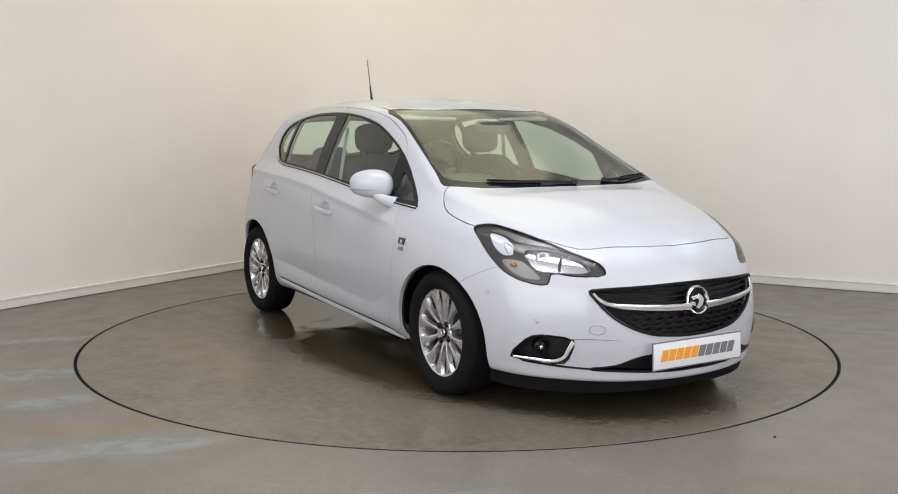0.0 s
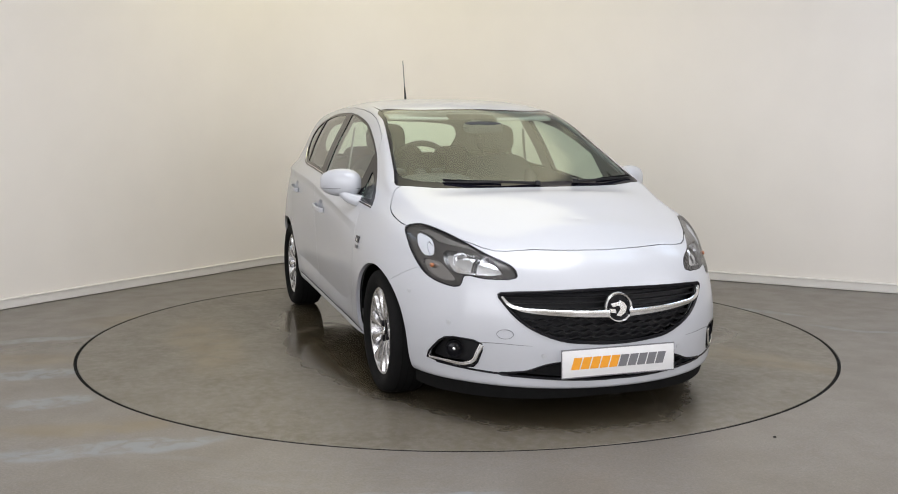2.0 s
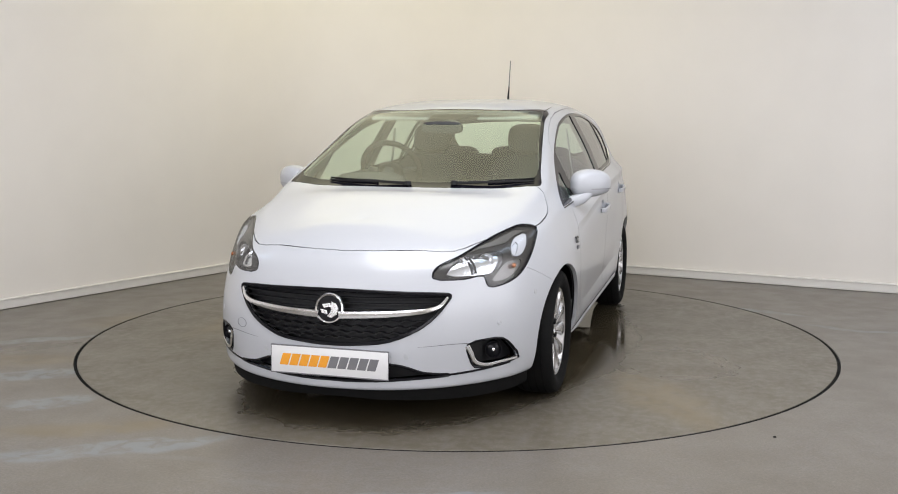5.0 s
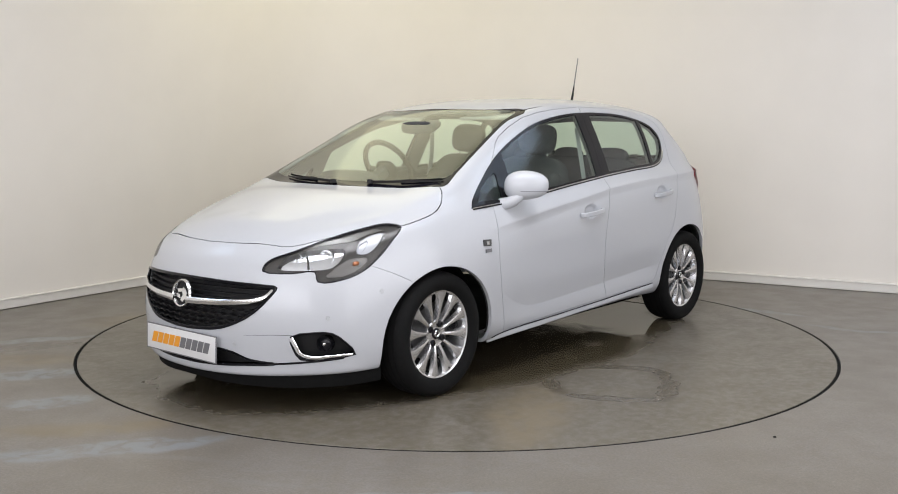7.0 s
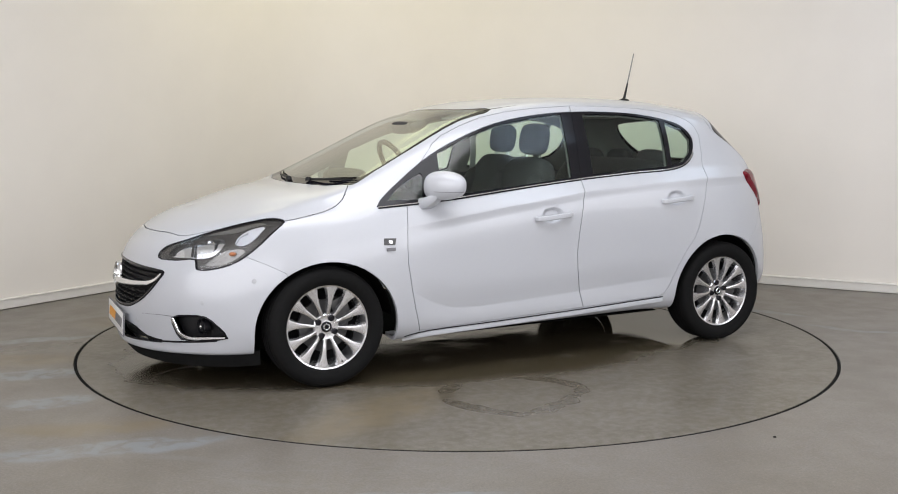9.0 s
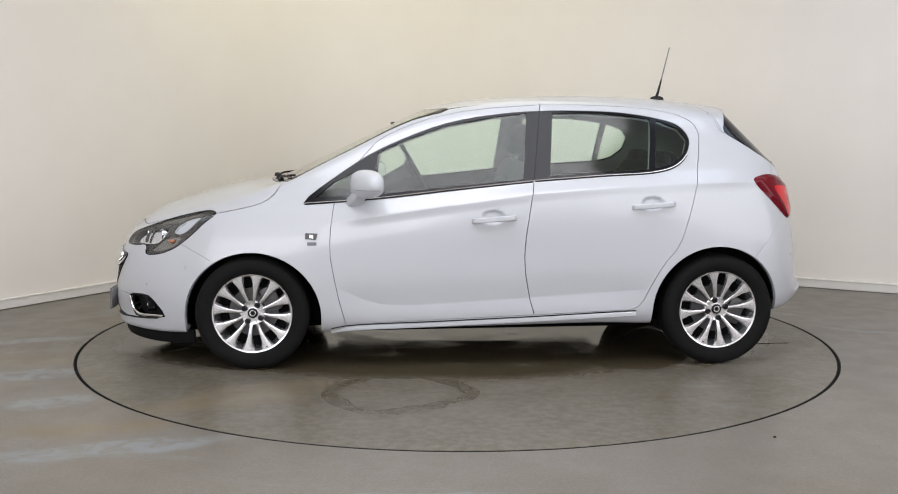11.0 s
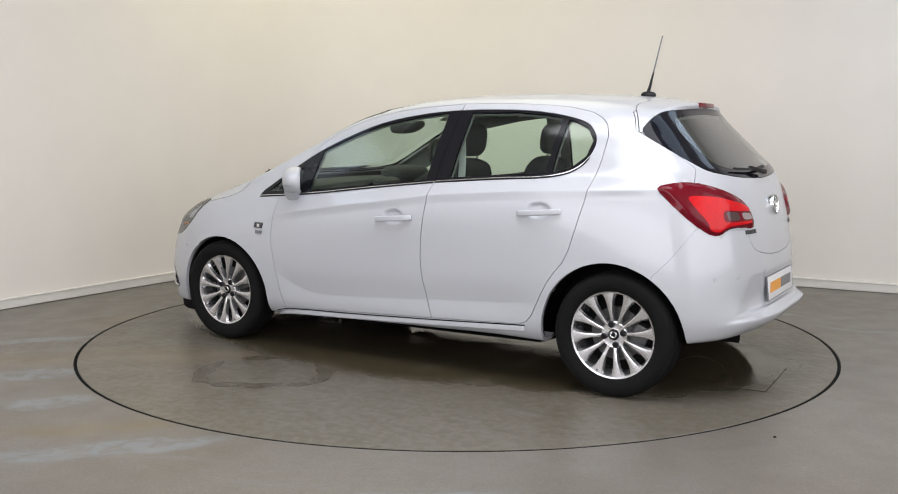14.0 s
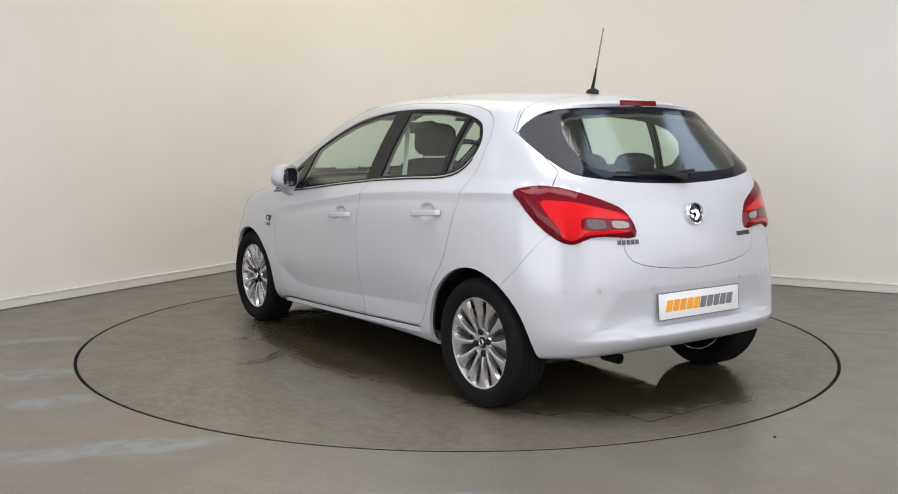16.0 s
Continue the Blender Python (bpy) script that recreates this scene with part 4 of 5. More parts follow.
def show_plate(car, p, n):
    m = facing(p, n)
    plate = part("show_plate", box((.535, .118, .008), .003, m @ pose(0, 0, .004)), M_PLATE, car, "white show plate with slanted orange and grey print")
    part("plate_frame", sweep([m @ Vector(q) for q in ((-.268, -.059, .005), (.268, -.059, .005), (.268, .059, .005), (-.268, .059, .005))], .006, .008, up=n, closed=True), M_GREY, plate)
    bars(plate, m @ pose(0, 0, .0082), .445, .050)
    return plate


def round_badge(car, p, n, r):
    m = facing(p, n) @ pose(0, 0, 0, 90, 0, 0)
    b = part("badge", lathe([(r * .80, .006), (r * .84, .016), (r * .93, .020), (r, .013), (r, 0), (r * .8, 0)], 56, m @ pose(0, 0, 0, 0, 0, 0)), M_CHROME, car, "round chrome badge with a plain silver mark on black")
    part("badge_ground", lathe([(0, .006), (r * .82, .006), (r * .82, .0)], 40, m), M_BLACK, b)
    f = facing(p, n)
    for poly in ([(-.55, .25), (.05, .35), (.05, .12), (-.40, .02)], [(-.65, -.05), (-.2, -.12), (-.15, -.38), (-.55, -.3)], [(.12, .45), (.45, .28), (.62, .0), (.5, -.35), (.15, -.6), (-.15, -.5), (.18, -.1), (.02, .1)]):
        part("badge_mark", prism([(x * r, y * r) for x, y in poly], .012, f, .002), M_CHROME, b)
    return b


def build_body(car):
    R = REGION
    panel("body_shell", R["shell"], M_PAINT, car, "white painted body shell with wings, sills and roof", gap=.001)
    hood = panel("bonnet", R["hood"], M_PAINT, car, "white painted bonnet", gap=.0045)
    bumper = panel("front_bumper", R["front_bumper"], M_PAINT, car, "white painted front bumper", gap=.0006)
    rear = panel("rear_bumper", R["rear_bumper"], M_PAINT, car, "white painted rear bumper", gap=.0003)
    gate = panel("tailgate", R["tailgate"], M_PAINT, car, "white painted tailgate")
    panel("spoiler", R["spoiler"], M_PAINT, gate)
    doors_f = panel("front_door", R["front_door"], M_PAINT, car, "white painted front door", both=False)
    doors_r = panel("rear_door", R["rear_door"], M_PAINT, car, "white painted rear door", both=False)
    screen = panel("windscreen", R["screen_pane"], M_GLASS, car, "clear laminated windscreen", gap=0, depth=.004)
    panel("windscreen_border", R["screen_border"], M_FRIT, screen, gap=.001, depth=.004)
    back = panel("rear_window", R["rear_pane"], M_GLASS, gate, "rear window glass", gap=0, depth=.004)
    panel("rear_window_border", R["rear_border"], M_FRIT, gate, "black glass border", gap=.001, depth=.006)
    for key, name, doors in (("front_pane", "door_window", doors_f), ("tri", "corner_window", doors_f), ("rear_door_pane", "door_window", doors_r), ("quarter", "quarter_window", doors_r)):
        for o, d in zip(panel(name, R[key], M_GLASS, car, both=False, gap=0, depth=.004, sink=.004), doors):
            o.parent = d
    for key, doors in (("pillar_front", doors_f), ("pillar_rear", doors_r)):
        for o, d in zip(panel("window_frame", R[key], M_BLACK, car, "gloss black window frame", both=False, gap=.001, depth=.012), doors):
            o.parent = d
    # lamps
    for keys, name, mat, sink, gap, depth in ((("hl_bezel", "hl_bowl", "hl_day", "hl_turn", "hl_notch", "hl_blade"), "headlamp", M_LENS, 0, .002, .02),):
        lamps = panel(name, [f for k in keys for f in R[k]], mat, car, "clear headlamp with dark bezel and chrome reflectors", both=False, gap=gap, depth=depth)
    for key, name, mat, sink, depth in (("hl_bezel", "bezel", M_LAMPGREY, .010, .034), ("hl_bowl", "reflector", M_REFLECT, .030, 0), ("hl_day", "daytime_light", M_DAY, .008, .02), ("hl_notch", "light_guide", M_DAY, .015, .01), ("hl_blade", "satin_blade", M_LAMPSATIN, .007, .012), ("hl_turn", "indicator", M_LAMPSATIN, .014, .01)):
        for o, d in zip(panel(name, R[key], mat, car, both=False, gap=.0008, depth=depth, sink=sink), lamps):
            o.parent = d
    for side, lamp in zip((1, -1), lamps):
        for x, y, z, r in ((1.897, .515, .693, .027), (1.802, .606, .700, .032)):
            m = facing(Vector((x, y * side, z)) - Vector((.046, .024 * side, 0)), (.92, .38 * side, .08)) @ pose(0, 0, 0, 90, 0, 0)
            bowl = part("lamp_bowl", lathe([(.004, -.020), (r * .5, -.014), (r * .8, -.002), (r, .014), (r * 1.06, .014), (r * 1.06, -.01)], 32, m), M_REFLECT, lamp)
            part("bulb_cap", lathe([(0, .006), (.007, .005), (.009, .0), (.008, -.018)], 20, m), M_DARKMETAL, bowl)
        rib = [lamp_edge(q, side, -.016) for q in shape3("nose", [(1.855, .565, .662), (1.853, .560, .70), (1.846, .540, .730)])]
        part("lamp_rib", sweep(rib, .010, .016, up=(.7, .7 * side, 0)), M_LAMPGREY, lamp)
        edge = [lamp_edge(p, side, -.004) for p in HEADLAMP]
        part("lamp_seal", sweep(edge, .010, .010, up=(.7, .7 * side, .2), closed=True, n=6), M_BLACK, lamp, "black lamp edge")
        part("turn_bulb", pillow((.034, .020, .020), 2.4, Matrix.Translation((1.688, .693 * side, .676)), 8), M_AMBER, lamp)
    tails = panel("tail_lamp", R["tl_rim"], M_REDDARK, car, "red tail lamp with dark edge and pale reversing lens", both=False, gap=0, depth=0)
    for key, name, mat in (("tl_bright", "brake_lens", M_RED), ("tl_dark", "smoked_lens", M_SMOKE), ("tl_white", "reversing_lens", M_REVERSE)):
        for o, d in zip(panel(name, R[key], mat, car, both=False, gap=0, depth=0), tails):
            o.parent = d
    for side, lamp in zip((1, -1), tails):
        edge = [lamp_edge(p, side, -.003, "tail") for p in TAILLAMP]
        part("lamp_seal", sweep(edge, .009, .007, up=(-.7, .7 * side, .2), closed=True, n=6), M_REDDARK, lamp, "dark lamp edge")
    # grille, intake, fog lamps
    grille = panel("grille", R["grille"], M_PLASTIC, bumper, "black grille with a chrome bar", gap=0, depth=0, sink=.045)
    panel("lower_intake", R["intake"], M_PLASTIC, bumper, "black lower air intake", gap=0, depth=0, sink=.05)
    outline = [on_front(y, z, -.002)[0] for y, z in GRILLE if y > .012]
    loop = outline + [Vector((p.x, -p.y, p.z)) for p in reversed(outline)]
    part("grille_surround", sweep(loop, .016, .014, up=(1, 0, 0), closed=True), M_BLACK, grille)
    outline = [on_front(y, z, -.004)[0] for y, z in INTAKE if y > .012]
    loop = outline + [Vector((p.x, -p.y, p.z)) for p in reversed(outline)]
    part("intake_surround", sweep(loop, .012, .014, up=(1, 0, 0), closed=True), M_BLACK, bumper)
    for z, w in ((.572, .47), (.548, .45), (.522, .42)):
        pts = [on_front(w * k / 12, z, -.022)[0] for k in range(-12, 13)]
        part("grille_slat", sweep(pts, .006, .03, up=(1, 0, 0)), M_PLASTIC, grille)
    for z, w in ((.475, .405), (.450, .375), (.425, .330), (.402, .265)):
        pts = []
        n = int(w * 2 / .0145)
        for k in range(n + 1):
            y = -w + 2 * w * k / n
            pts.append(on_front(y, z + (.0035 if k % 4 in (1, 2) else -.0035), -.012)[0])
        part("grille_slat", sweep(pts, .007, .03, up=(1, 0, 0)), M_PLASTIC, grille)
    for s in (1, -1):
        pts = smooth_path([on_front(y * s, z, o)[0] for y, z, o in ((.478, .570, .0), (.455, .540, .004), (.41, .520, .008), (.33, .509, .010), (.20, .500, .012), (.045, .495, .014))], 5)
        part("chrome_bar", sweep(pts, .030, .026, up=(1, 0, 0), ends=(.4, 1.15), n=10), M_CHROME, grille, "chrome grille bar")
        fog = R["fog"]
    fogs = panel("fog_lamp_recess", fog, M_PLASTIC, bumper, "black fog lamp recess", both=False, gap=0, depth=0, sink=.05)
    for s, rec in zip((1, -1), fogs):
        edge = [lamp_edge(p, s, -.003) for p in FOG]
        part("recess_edge", sweep(edge, .010, .012, up=(.8, .6 * s, 0), closed=True, n=6), M_BLACK, rec)
        pts = smooth_path([(1.953, .552 * s, .362), (1.940, .568 * s, .325), (1.925, .580 * s, .290), (1.890, .612 * s, .270), (1.82, .668 * s, .272), (1.742, .722 * s, .276)], 5)
        part("chrome_trim", sweep(pts, .020, .018, up=(.8, .6 * s, 0), ends=(1.1, .5)), M_CHROME, rec, "chrome fog lamp trim")
        m = facing(Vector((1.835, .638 * s, .326)), (.95, .3 * s, 0)) @ pose(0, 0, 0, 90, 0, 0)
        lamp = part("fog_lamp", lathe([(0, .006), (.018, .004), (.030, -.004), (.034, .004), (.037, .004), (.037, -.03)], 32, m), M_BLACK, rec)
        part("fog_lens", pillow((.020, .016, .020), 2.0, m @ pose(0, .002, 0), 8), M_CHROME, rec)
        pts = smooth_path([on_front(y * s, z, -.001)[0] for y, z in ((.46, .239), (.53, .243), (.60, .249), (.66, .256), (.70, .262))], 4)
        part("bumper_groove", sweep(pts, .010, .008, up=(1, 0, 0)), M_BLACK, bumper)
        # thin grey line laid along the bumper, tapering towards the middle
        pts = smooth_path([on_front(y * s, z, .0005)[0] for y, z in ((.56, .372), (.50, .374), (.43, .370), (.37, .366))], 4)
        part("bumper_line", sweep(pts, .004, .003, up=(1, 0, 0), ends=(1, .3), n=6), M_GREY, bumper)
    # underside: air dam, floor pan, wheel housings
    ring = [Vector(p) for p in RING_SILL[11:]]
    ring = [Vector(p) for p in smooth_path(ring, 6)]
    ring = ring + [Vector((p.x, -p.y, p.z)) for p in reversed(ring[:-1])]
    part("air_dam", sweep([Vector((p.x * .98, p.y * .975, p.z - .022 + .020 * max(0, 1 - abs(p.y) / .55))) for p in ring if p.x > 1.56], .020, .075), M_LINER, car, "black plastic air dam")
    bm = bmesh.new()
    rows = []
    for x, y, z in ((-1.76, .50, .30), (-1.6, .56, .26), (-1.2, .58, .22), (-.86, .58, .20), (-.84, .74, .205), (.85, .74, .19), (.87, .58, .19), (1.3, .58, .18), (1.62, .58, .17), (1.75, .58, .17), (2.0, .38, .18)):
        rows.append([bm.verts.new((x, y * k, z)) for k in (-1, -.3, .3, 1)])
    for a, b in zip(rows, rows[1:]):
        for j in range(3):
            bm.faces.new((a[j], a[j + 1], b[j + 1], b[j]))
    part("floor_pan", bm, M_LINER, car, "black underside")
    for x, z, r in ((1.252, .284, .375), (-1.243, .294, .378)):
        for s in (1, -1):
            bm = bmesh.new()
            prof = [(.735, 1), (.65, 1), (.56, 1)]
            loops = []
            for k in range(25):
                a = math.pi * (.03 + .94 * k / 24)
                loops.append([bm.verts.new((x + r * math.cos(a), (y + (.055 * math.sin(a)**4 if y > .7 else 0)) * s, z + r * .985 * math.sin(a))) for y, _ in prof] + [bm.verts.new((x + .02 * math.cos(a), .56 * s, z + .02 * math.sin(a)))])
            for a, b in zip(loops, loops[1:]):
                for j in range(3):
                    bm.faces.new((a[j], a[j + 1], b[j + 1], b[j]))
            part("wheel_housing", bm, M_LINER, car, "black wheel arch liner")
    part("exhaust_pipe", lathe([(.019, 0), (.024, 0), (.024, .10), (.019, .10)], 24, pose(-1.745, .40, .268, 0, 0, -90), closed=True), M_LINER, car)
    # inner skin
    keep = ("shell", "hood", "front_bumper", "rear_bumper", "tailgate", "spoiler", "front_door", "rear_door", "pillar_front", "pillar_rear", "screen_border", "rear_border", "tl_rim", "tl_bright", "tl_dark", "tl_white")
    faces = [f for k in keep for f in R[k]]
    low = [f for f in faces if f.calc_center_median().z < 1.375 and f.calc_center_median().z > .24]
    top = [f for f in faces if f.calc_center_median().z >= 1.375]
    high = [f for f in low if f.calc_center_median().z > 1.0]
    low = [f for f in low if f.calc_center_median().z <= 1.0]
    panel("pillar_trim", high, M_PILLAR, car, "grey pillar trim", gap=0, depth=0, sink=.028)
    panel("inner_trim", low, M_TRIM, car, "charcoal inner trim", gap=0, depth=0, sink=.028)
    panel("headliner", top, M_HEAD, car, "pale grey headlining", gap=0, depth=0, sink=.026)
    return bumper, rear, gate, doors_f, doors_r, hood


def lamp_edge(q, side, off, view="nose"):
    """A point of the nose or tail met along the slanting view, off metres proud."""
    e1, e2 = VIEWS[view]
    way = Vector((S2 if view == "nose" else -S2, S2, 0))
    hit, n, _, _ = TREE.ray_cast(e1 * q[0] + e2 * q[1] + way * 4, -way)
    if n.dot(way) < 0:
        n = -n
    p = hit + n * off
    return Vector((p.x, p.y * side, p.z))


def build_trim(car, bumper, rear, gate, doors_f, doors_r, hood):
    for s, df, dr in zip((1, -1), doors_f, doors_r):
        low = [(.972, .884), (.76, .899), (.551, .917), (.15, .962), (-.236, 1.001)]
        part("belt_strip", sweep(smooth_path([on_side(x, z, .003, s)[0] for x, z in low], 6), .0045, .006, up=(0, 1, 0)), M_CHROME, df, "chrome strip")
        part("belt_seal", sweep(smooth_path([on_side(x, z - .006, .002, s)[0] for x, z in low], 6), .007, .006, up=(0, 1, 0)), M_BLACK, df)
        low = [(-.248, 1.003), (-.6, 1.029), (-.906, 1.049), (-1.0, 1.073), (-1.055, 1.108), (-1.084, 1.142)]
        part("belt_strip", sweep(smooth_path([on_side(x, z, .003, s)[0] for x, z in low], 6), .0045, .006, up=(0, 1, 0)), M_CHROME, dr, "chrome strip")
        part("belt_seal", sweep(smooth_path([on_side(x, z - .006, .002, s)[0] for x, z in low], 6), .007, .006, up=(0, 1, 0)), M_BLACK, dr)
        for d, x, z in ((df, -.025, .805), (dr, -.878, .874)):
            fore, aft = on_side(x + .112, z - .010, 0, s)[0], on_side(x - .110, z + .008, 0, s)[0]
            pts = [fore.lerp(aft, u) + Vector((0, o * s, 0)) for u, o in ((0, .001), (.05, .016), (.16, .024), (.35, .028), (.65, .028), (.84, .024), (.95, .016), (1, .001))]
            part("door_handle", sweep(smooth_path(pts, 4), .028, .018, up=(0, s, 0), n=10), M_PAINT, d, "white pull handle")
        # sill below the doors
        line = [(.84, .222), (.761, .238), (.3, .257), (-.248, .281), (-.55, .297), (-.80, .310)]
        part("sill_strip", sweep(smooth_path([on_side(x, z - .024, .001, s)[0] for x, z in line], 5), .026, .016, up=(0, s, 0), n=10), M_PAINT, car, "white sill edge below the doors")
        part("sill_joint", sweep(smooth_path([on_side(x, z - .006, .0, s)[0] for x, z in line], 5), .006, .005, up=(0, s, 0), n=6), M_GAP, car)
        # door mirror
        m = Matrix.Translation((.640, .872 * s, .984)) @ pose(0, 0, 0, 0, 0, 36 * s)
        shell = pillow((.135, .228, .160), 2.6, Matrix.Identity(4), 18)
        for v in shell.verts:
            u = v.co.y / .1175 * s
            v.co.z = v.co.z * (1 - .20 * max(0, u)) + .006 * max(0, u)
            v.co.x = max(v.co.x * (1 - .15 * max(0, u)), -.036)
            if v.co.z < -.045:
                v.co.z = -.045 + (v.co.z + .045) * .7
        bmesh.ops.transform(shell, matrix=m, verts=shell.verts)
        mir = part("door_mirror", shell, M_PAINT, df, "white door mirror")
        part("mirror_glass", pillow((.006, .175, .110), 4, m @ pose(-.037, 0, 0), 10), M_MIRROR, mir)
        part("mirror_seam", sweep([m @ Vector((.0665 * math.cos(a), .1175 * math.sin(a), -.024)) for a in [math.pi * (k / 16 - .5) * .96 for k in range(17)]], .0025, .003, n=6), M_GREY, mir)
        arm = smooth_path([(.712, .772 * s, .890), (.704, .808 * s, .900), (.690, .842 * s, .918), (.676, .866 * s, .945)], 5)
        part("mirror_arm", sweep(arm, .085, .062, up=(0, 0, 1), n=12, ends=(1.1, .8)), M_PAINT, mir)
        # wing badge
        p, n = on_side(.936, .714, .002, s)
        m = facing(p, n)
        b = part("wing_badge", prism([(-.032, -.013), (.026, -.017), (.034, .016), (-.030, .018)], .005, m, .0015), M_DARKMETAL, car, "small dark and chrome wing badge")
        part("badge_mark", prism([(-.008, -.008), (.012, -.010), (.012, .006), (-.008, .008)], .0065, m), M_ALLOY, b)
        p, n = on_side(.932, .676, .002, s)
        part("wing_badge_bar", prism([(-.024, -.008), (.024, -.008), (.024, .009), (-.024, .009)], .004, facing(p, n), .001), M_GREY, b)
        # roof ditch moulding
        pts = [on_top(x, y * s, -.001)[0] for x, y in ((.235, .532), (.17, .535), (.10, .536), (.02, .535))]
        part("roof_moulding", sweep(smooth_path(pts, 4), .010, .005, ends=(1.2, .4)), M_BLACK, car, "black roof moulding")
        for y, z in ((.665, .444), (.323, .323)):
            p, n = on_front(y * s, z, .0)
            part("parking_sensor", lathe([(0, .0015), (.007, .0015), (.0085, .0), (.0105, .0015), (.0115, 0)], 20, facing(p, n) @ pose(0, 0, 0, 90, 0, 0)), M_SENSOR, bumper)
        p, n = on_side(1.608, .55, 0, s)
        part("parking_sensor", lathe([(0, .0015), (.007, .0015), (.0085, .0), (.0105, .0015), (.0115, 0)], 20, facing(p, n) @ pose(0, 0, 0, 90, 0, 0)), M_SENSOR, bumper)
        for y in (.69, .56, .29):
            p, n = on_front(y * s, .588, 0, -1)
            part("parking_sensor", lathe([(0, .0015), (.007, .0015), (.0085, .0), (.0105, .0015), (.0115, 0)], 20, facing(p, n) @ pose(0, 0, 0, 90, 0, 0)), M_SENSOR, rear)
    p = on_front(0, .295, 0)[0]
    show_plate(car, Vector((p.x + .006, 0, .295)), (1, 0, .04))
    p = on_front(0, .50, 0, -1)[0]
    show_plate(car, Vector((p.x - .008, 0, .498)), (-1, 0, .10))
    round_badge(car, on_front(0, .520, .004)[0], (1, 0, .12), .066)
    round_badge(car, on_front(0, .895, .002, -1)[0], (-1, 0, .18), .052)
    p, n = on_front(-.474, .414, .0005)
    m = facing(p, n)
    part("tow_eye_cover", sweep([m @ Vector((.036 * math.cos(a), .020 * math.sin(a), 0)) for a in [k * math.pi / 12 for k in range(24)]], .0022, .002, up=n, closed=True, n=6), M_GREY, bumper)
    for y0, y1, n in ((.460, .350, 5), (-.285, -.400, 7)):
        for k in range(n):
            q, nn = on_front(y0 + (y1 - y0) * (k + .5) / n, .790, .001, -1)
            w = abs(y1 - y0) / n * .36
            part("letter_bar", prism([(-w, -.010), (w, -.010), (w, .010), (-w, .010)], .003, facing(q, nn)), M_DARKMETAL, gate)
    part("high_brake_light", box((.012, .235, .024), .004, pose(-1.428, 0, 1.399, 0, 12, 0)), M_REDDARK, gate, "red high brake light")
    # wipers and aerial
    for pts in (((1.188, .03, .008), (1.170, -.15, .014), (1.135, -.33, .010), (1.10, -.44, .008)), ((1.150, .26, .008), (1.118, .42, .014), (1.075, .56, .010), (1.05, .645, .008))):
        p = smooth_path([on_top(x, y, o)[0] for x, y, o in pts], 6)
        w = part("wiper", sweep(p, .010, .012, ends=(1.3, .6)), M_PLASTIC, car, "black windscreen wiper")
        p = smooth_path([on_top(x - .02, y, .008)[0] for x, y, o in pts[1:]], 6)
        part("wiper_blade", sweep(p, .007, .010), M_RUBBER, w)
        q = on_top(pts[0][0] + .01, pts[0][1], .004)[0]
        part("wiper_pivot", lathe([(0, .022), (.014, .020), (.018, 0)], 20, Matrix.Translation(q) @ pose(0, 0, 0, 90, 0, 0)), M_PLASTIC, w)
    pts = [on_front(y, z, .018, -1)[0] for y, z in ((.385, 1.078), (.25, 1.070), (.1, 1.067), (-.08, 1.074))]
    w = part("rear_wiper", sweep(smooth_path(pts, 5), .018, .016, ends=(.6, 1)), M_PLASTIC, gate, "black rear wiper")
    pts = [on_front(y, z, .026, -1)[0] for y, z in ((.19, 1.075), (.09, 1.058), (.0, 1.047))]
    part("wiper_arm", sweep(smooth_path(pts, 5), .026, .022, ends=(.5, 1.2)), M_PLASTIC, w)
    foot = on_top(-1.105, 0, 0)[0]
    a = part("aerial", pillow((.085, .040, .040), 2.2, Matrix.Translation(foot + Vector((-.005, 0, .006))), 10), M_PLASTIC, car, "black roof aerial with a thin mast")
    part("aerial_sleeve", sweep([foot + Vector(q) for q in ((.0, 0, .01), (-.012, 0, .05), (-.030, 0, .125))], .016, .016, up=(1, 0, 0), ends=(1.2, .55)), M_PLASTIC, a)
    part("aerial_mast", sweep([foot + Vector(q) for q in ((-.030, 0, .125), (-.075, 0, .318))], .0075, .0075, up=(1, 0, 0), ends=(1, .8)), M_GREY, a)


def build_seat(car, x, y, wide=.50):
    seat = part("front_seat", pillow((.50, wide, .17), 4, pose(x + .24, y, .57, 0, -6, 0)), M_CLOTH, car, "dark cloth front seat")
    lean = pose(x - .02, y, .82, 0, -17, 0)
    back = pillow((.15, wide, .60), 4, lean)
    part("seat_back", back, M_CLOTH, seat)
    for s in (1, -1):
        part("bolster", pillow((.16, .10, .46), 3, lean @ pose(.045, s * (wide / 2 - .05), -.04)), M_CLOTH, seat)
        part("headrest_post", sweep([lean @ Vector((0, .075 * s, .27)), lean @ Vector((.0, .075 * s, .36))], .012, .012, up=(0, 1, 0)), M_CHROME, seat)
    part("headrest", pillow((.10, .255, .185), 3.2, pose(x - .118, y, 1.215, 0, -8, 0)), M_CLOTH, seat)
    return seat


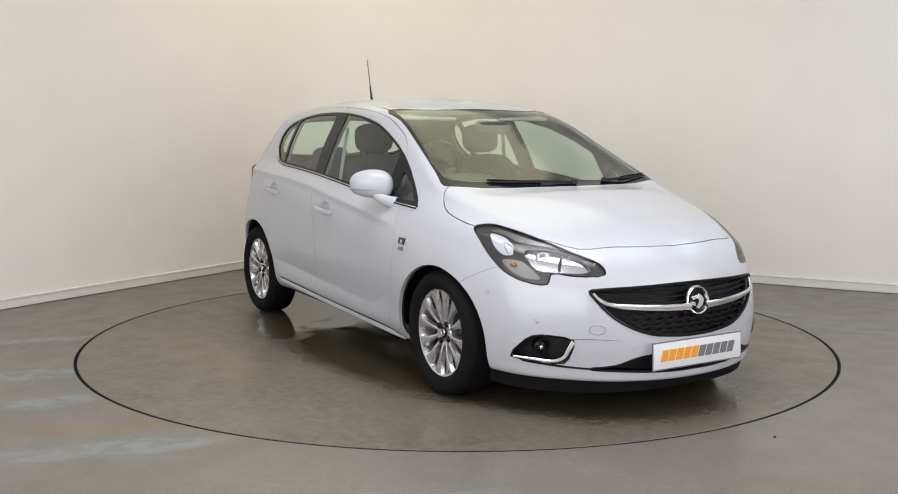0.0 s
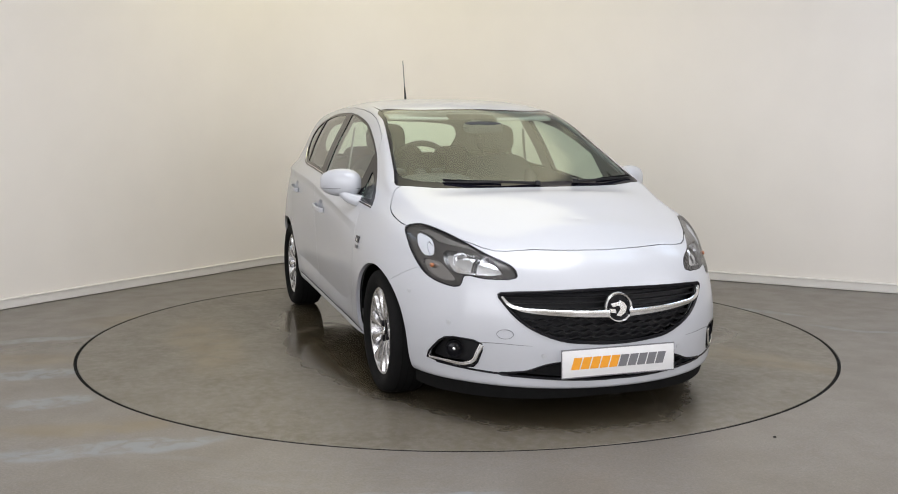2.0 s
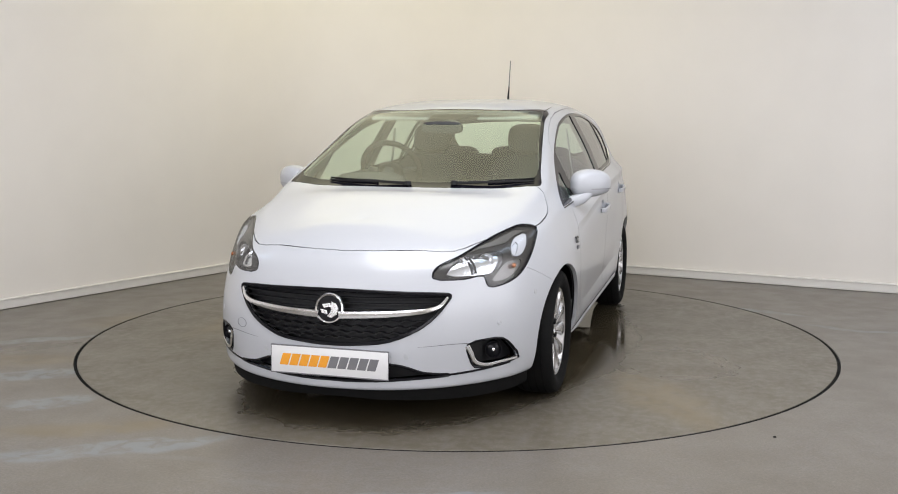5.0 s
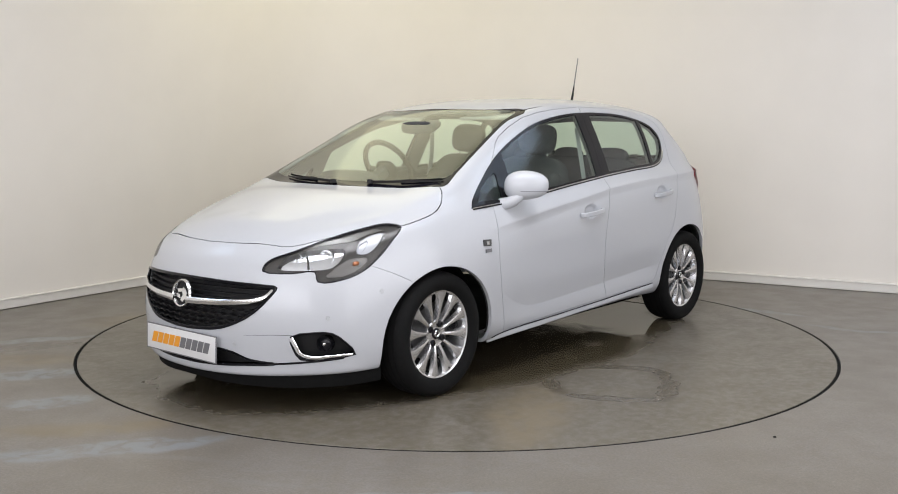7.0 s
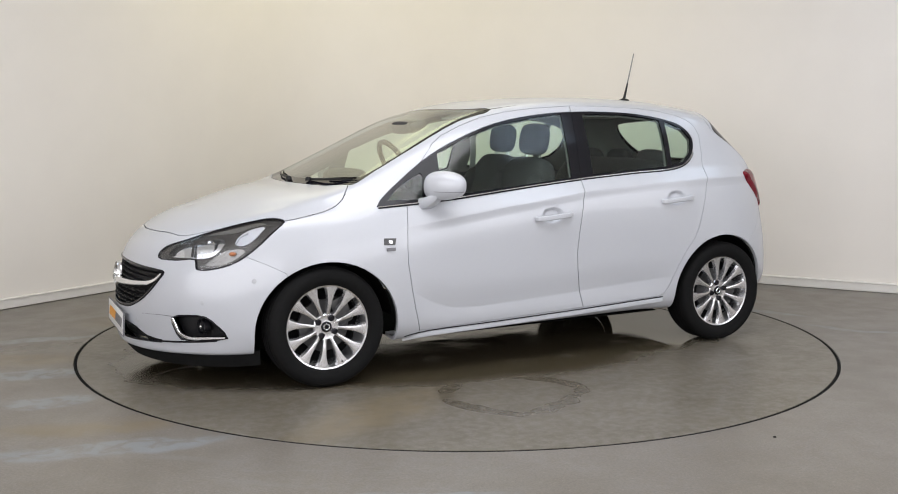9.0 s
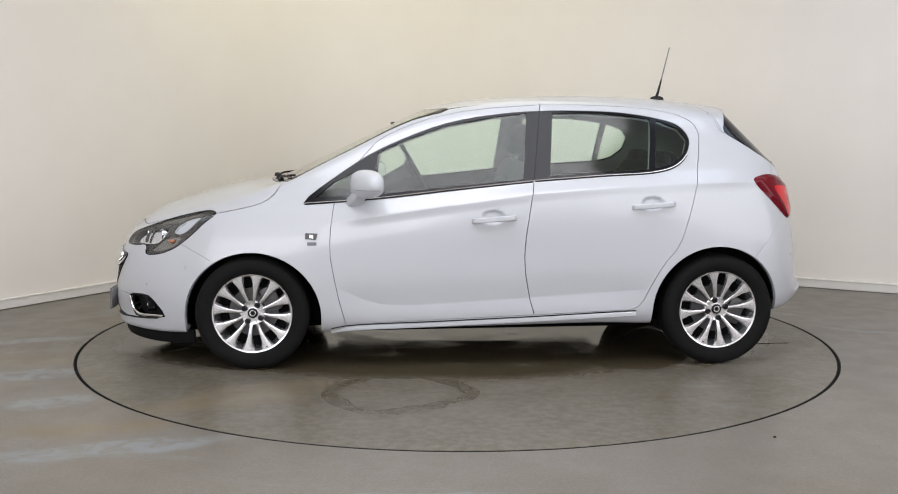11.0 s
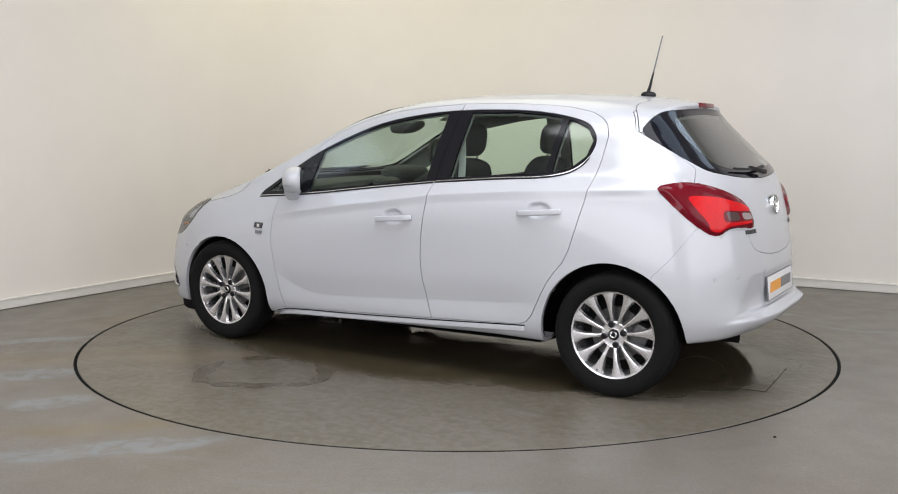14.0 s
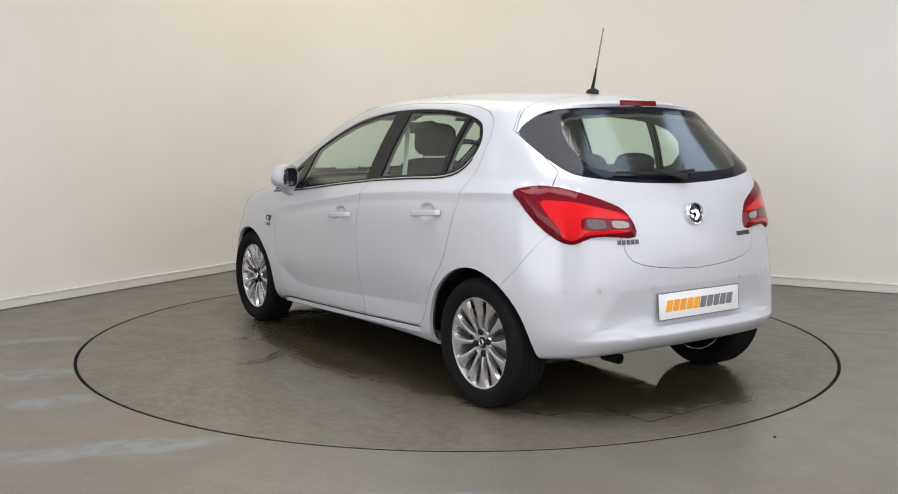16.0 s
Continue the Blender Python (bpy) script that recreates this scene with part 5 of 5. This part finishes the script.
def build_cabin(car):
    build_seat(car, -.27, -.345)
    build_seat(car, -.09, .345)
    bench = part("rear_bench", pillow((.46, 1.26, .20), 5, pose(-.62, 0, .58, 0, -5, 0)), M_CLOTH, car, "dark cloth rear bench seat")
    part("bench_back", pillow((.16, 1.24, .60), 5, pose(-.98, 0, .80, 0, -20, 0)), M_CLOTH, bench)
    for y in (-.34, 0, .34):
        part("headrest", pillow((.10, .26 if y else .22, .13), 3, pose(-1.08, y, 1.085, 0, -14, 0)), M_CLOTH, bench)
    part("parcel_shelf", box((.42, 1.16, .03), .01, pose(-1.34, 0, .985)), M_TRIM, car, "charcoal parcel shelf")
    dash = bmesh.new()
    prof = [(1.10, .93), (.95, .965), (.78, .975), (.70, .955), (.66, .90), (.68, .80), (.72, .62), (1.10, .60)]
    rows = [[dash.verts.new((x, y, z - .02 * (abs(y) / .66)**2)) for x, z in prof] for y in [-.68 + 1.36 * k / 16 for k in range(17)]]
    for a, b in zip(rows, rows[1:]):
        for j in range(len(prof)):
            dash.faces.new((a[j], a[(j + 1) % len(prof)], b[(j + 1) % len(prof)], b[j]))
    board = part("dashboard", dash, M_TRIM, car, "charcoal dashboard")
    part("instrument_hood", pillow((.22, .40, .12), 3, pose(.72, -.36, .975)), M_TRIM, board)
    part("centre_stack", box((.10, .26, .34), .03, pose(.66, 0, .80, 0, -14, 0)), M_TRIM, board)
    for y in (-.10, .10):
        part("air_vent", box((.02, .12, .06), .012, pose(.645, y, .92, 0, -10, 0)), M_BLACK, board)
    m = pose(.375, -.36, 1.04, 0, 30, 0)
    ring = [m @ Vector((0, .178 * math.cos(a), .178 * math.sin(a))) for a in [k * math.pi / 24 for k in range(48)]]
    wheel = part("steering_wheel", sweep(ring, .030, .030, up=m.to_3x3() @ Vector((1, 0, 0)), closed=True), M_PLASTIC, car, "dark steering wheel")
    part("wheel_boss", pillow((.05, .15, .13), 3, m @ pose(.02, 0, -.01)), M_PLASTIC, wheel)
    for q in ((0, .17, 0), (0, -.17, 0), (0, 0, -.17)):
        part("wheel_spoke", sweep([m @ Vector((.02, 0, -.01)), m @ Vector(q)], .036, .014, up=m.to_3x3() @ Vector((1, 0, 0))), M_ALLOY if q[1] else M_TRIM, wheel)
    part("steering_column", sweep([m @ Vector((.02, 0, 0)), m @ Vector((.30, 0, 0))], .08, .07, up=(0, 1, 0)), M_TRIM, wheel)
    part("inner_mirror", pillow((.035, .245, .072), 3.5, pose(.50, -.005, 1.282, 0, 8, 0)), M_TRIM, car, "dark rear-view mirror")
    part("mirror_mount", pillow((.13, .13, .05), 2.6, pose(.405, 0, 1.288, 0, 26, 0)), M_TRIM, car, "dark sensor housing above the mirror")
    for s in (1, -1):
        part("sun_visor", box((.15, .36, .018), .008, pose(.24, .33 * s, 1.352, 0, 16, 0)), M_HEAD, car)
        belt = smooth_path([(-.28, .575 * s, 1.28), (-.30, .60 * s, 1.10), (-.30, .655 * s, .80)], 5)
        part("seat_belt", sweep(belt, .045, .004, up=(0, 1, 0)), M_CLEARW, car, "pale grey seat belt")


def build_car():
    car = new("hatchback_car")
    tagged(car, "glossy white five-door hatchback standing on the turntable", "car")
    pieces = build_body(car)
    build_trim(car, *pieces)
    build_cabin(car)
    wheel = build_wheel(car)
    for x, z in ((1.255, .301), (-1.255, .301)):
        for s in (1, -1):
            m = pose(x, .738 * s, z, 0, 18 * x, 0 if s > 0 else 180)
            if x > 0 and s > 0:
                wheel.matrix_basis = m
            else:
                copy_thing(wheel, m)
    return car


car = build_car()
HALF.free()

# ---- small things on the floor and wall ----
chip = lathe([(0, .004), (.006, .003), (.008, 0)], 8, pose(1.33, -2.03, 0, 90, 0, 0))
tagged(part("grit", chip, M_GAP, None), "small dark fleck of grit on the floor", "grit")

# heading of the car at every half second, in degrees
YAWS = [-58.72, -59.35, -61.60, -65.30, -70.82, -76.72, -82.62, -88.54, -94.45, -100.35, -106.25, -112.14, -118.02, -123.89, -129.74, -135.58, -141.40, -147.22, -153.01, -158.80, -164.59, -170.36, -176.13, -181.91, -187.68, -193.47, -199.27, -205.09, -210.94, -216.82, -222.74, -228.70, -234.72]
HUB = Matrix.Translation((-.1151, .0308, 0))


def motions():
    """The turntable and the car on it turn together."""
    times = [k * .5 for k in range(33)]
    walk(table, [(t, pose(0, 0, 0, 0, 0, a)) for t, a in zip(times, YAWS)])
    walk(car, [(t, pose(0, 0, 0, 0, 0, a) @ HUB) for t, a in zip(times, YAWS)])


motions()
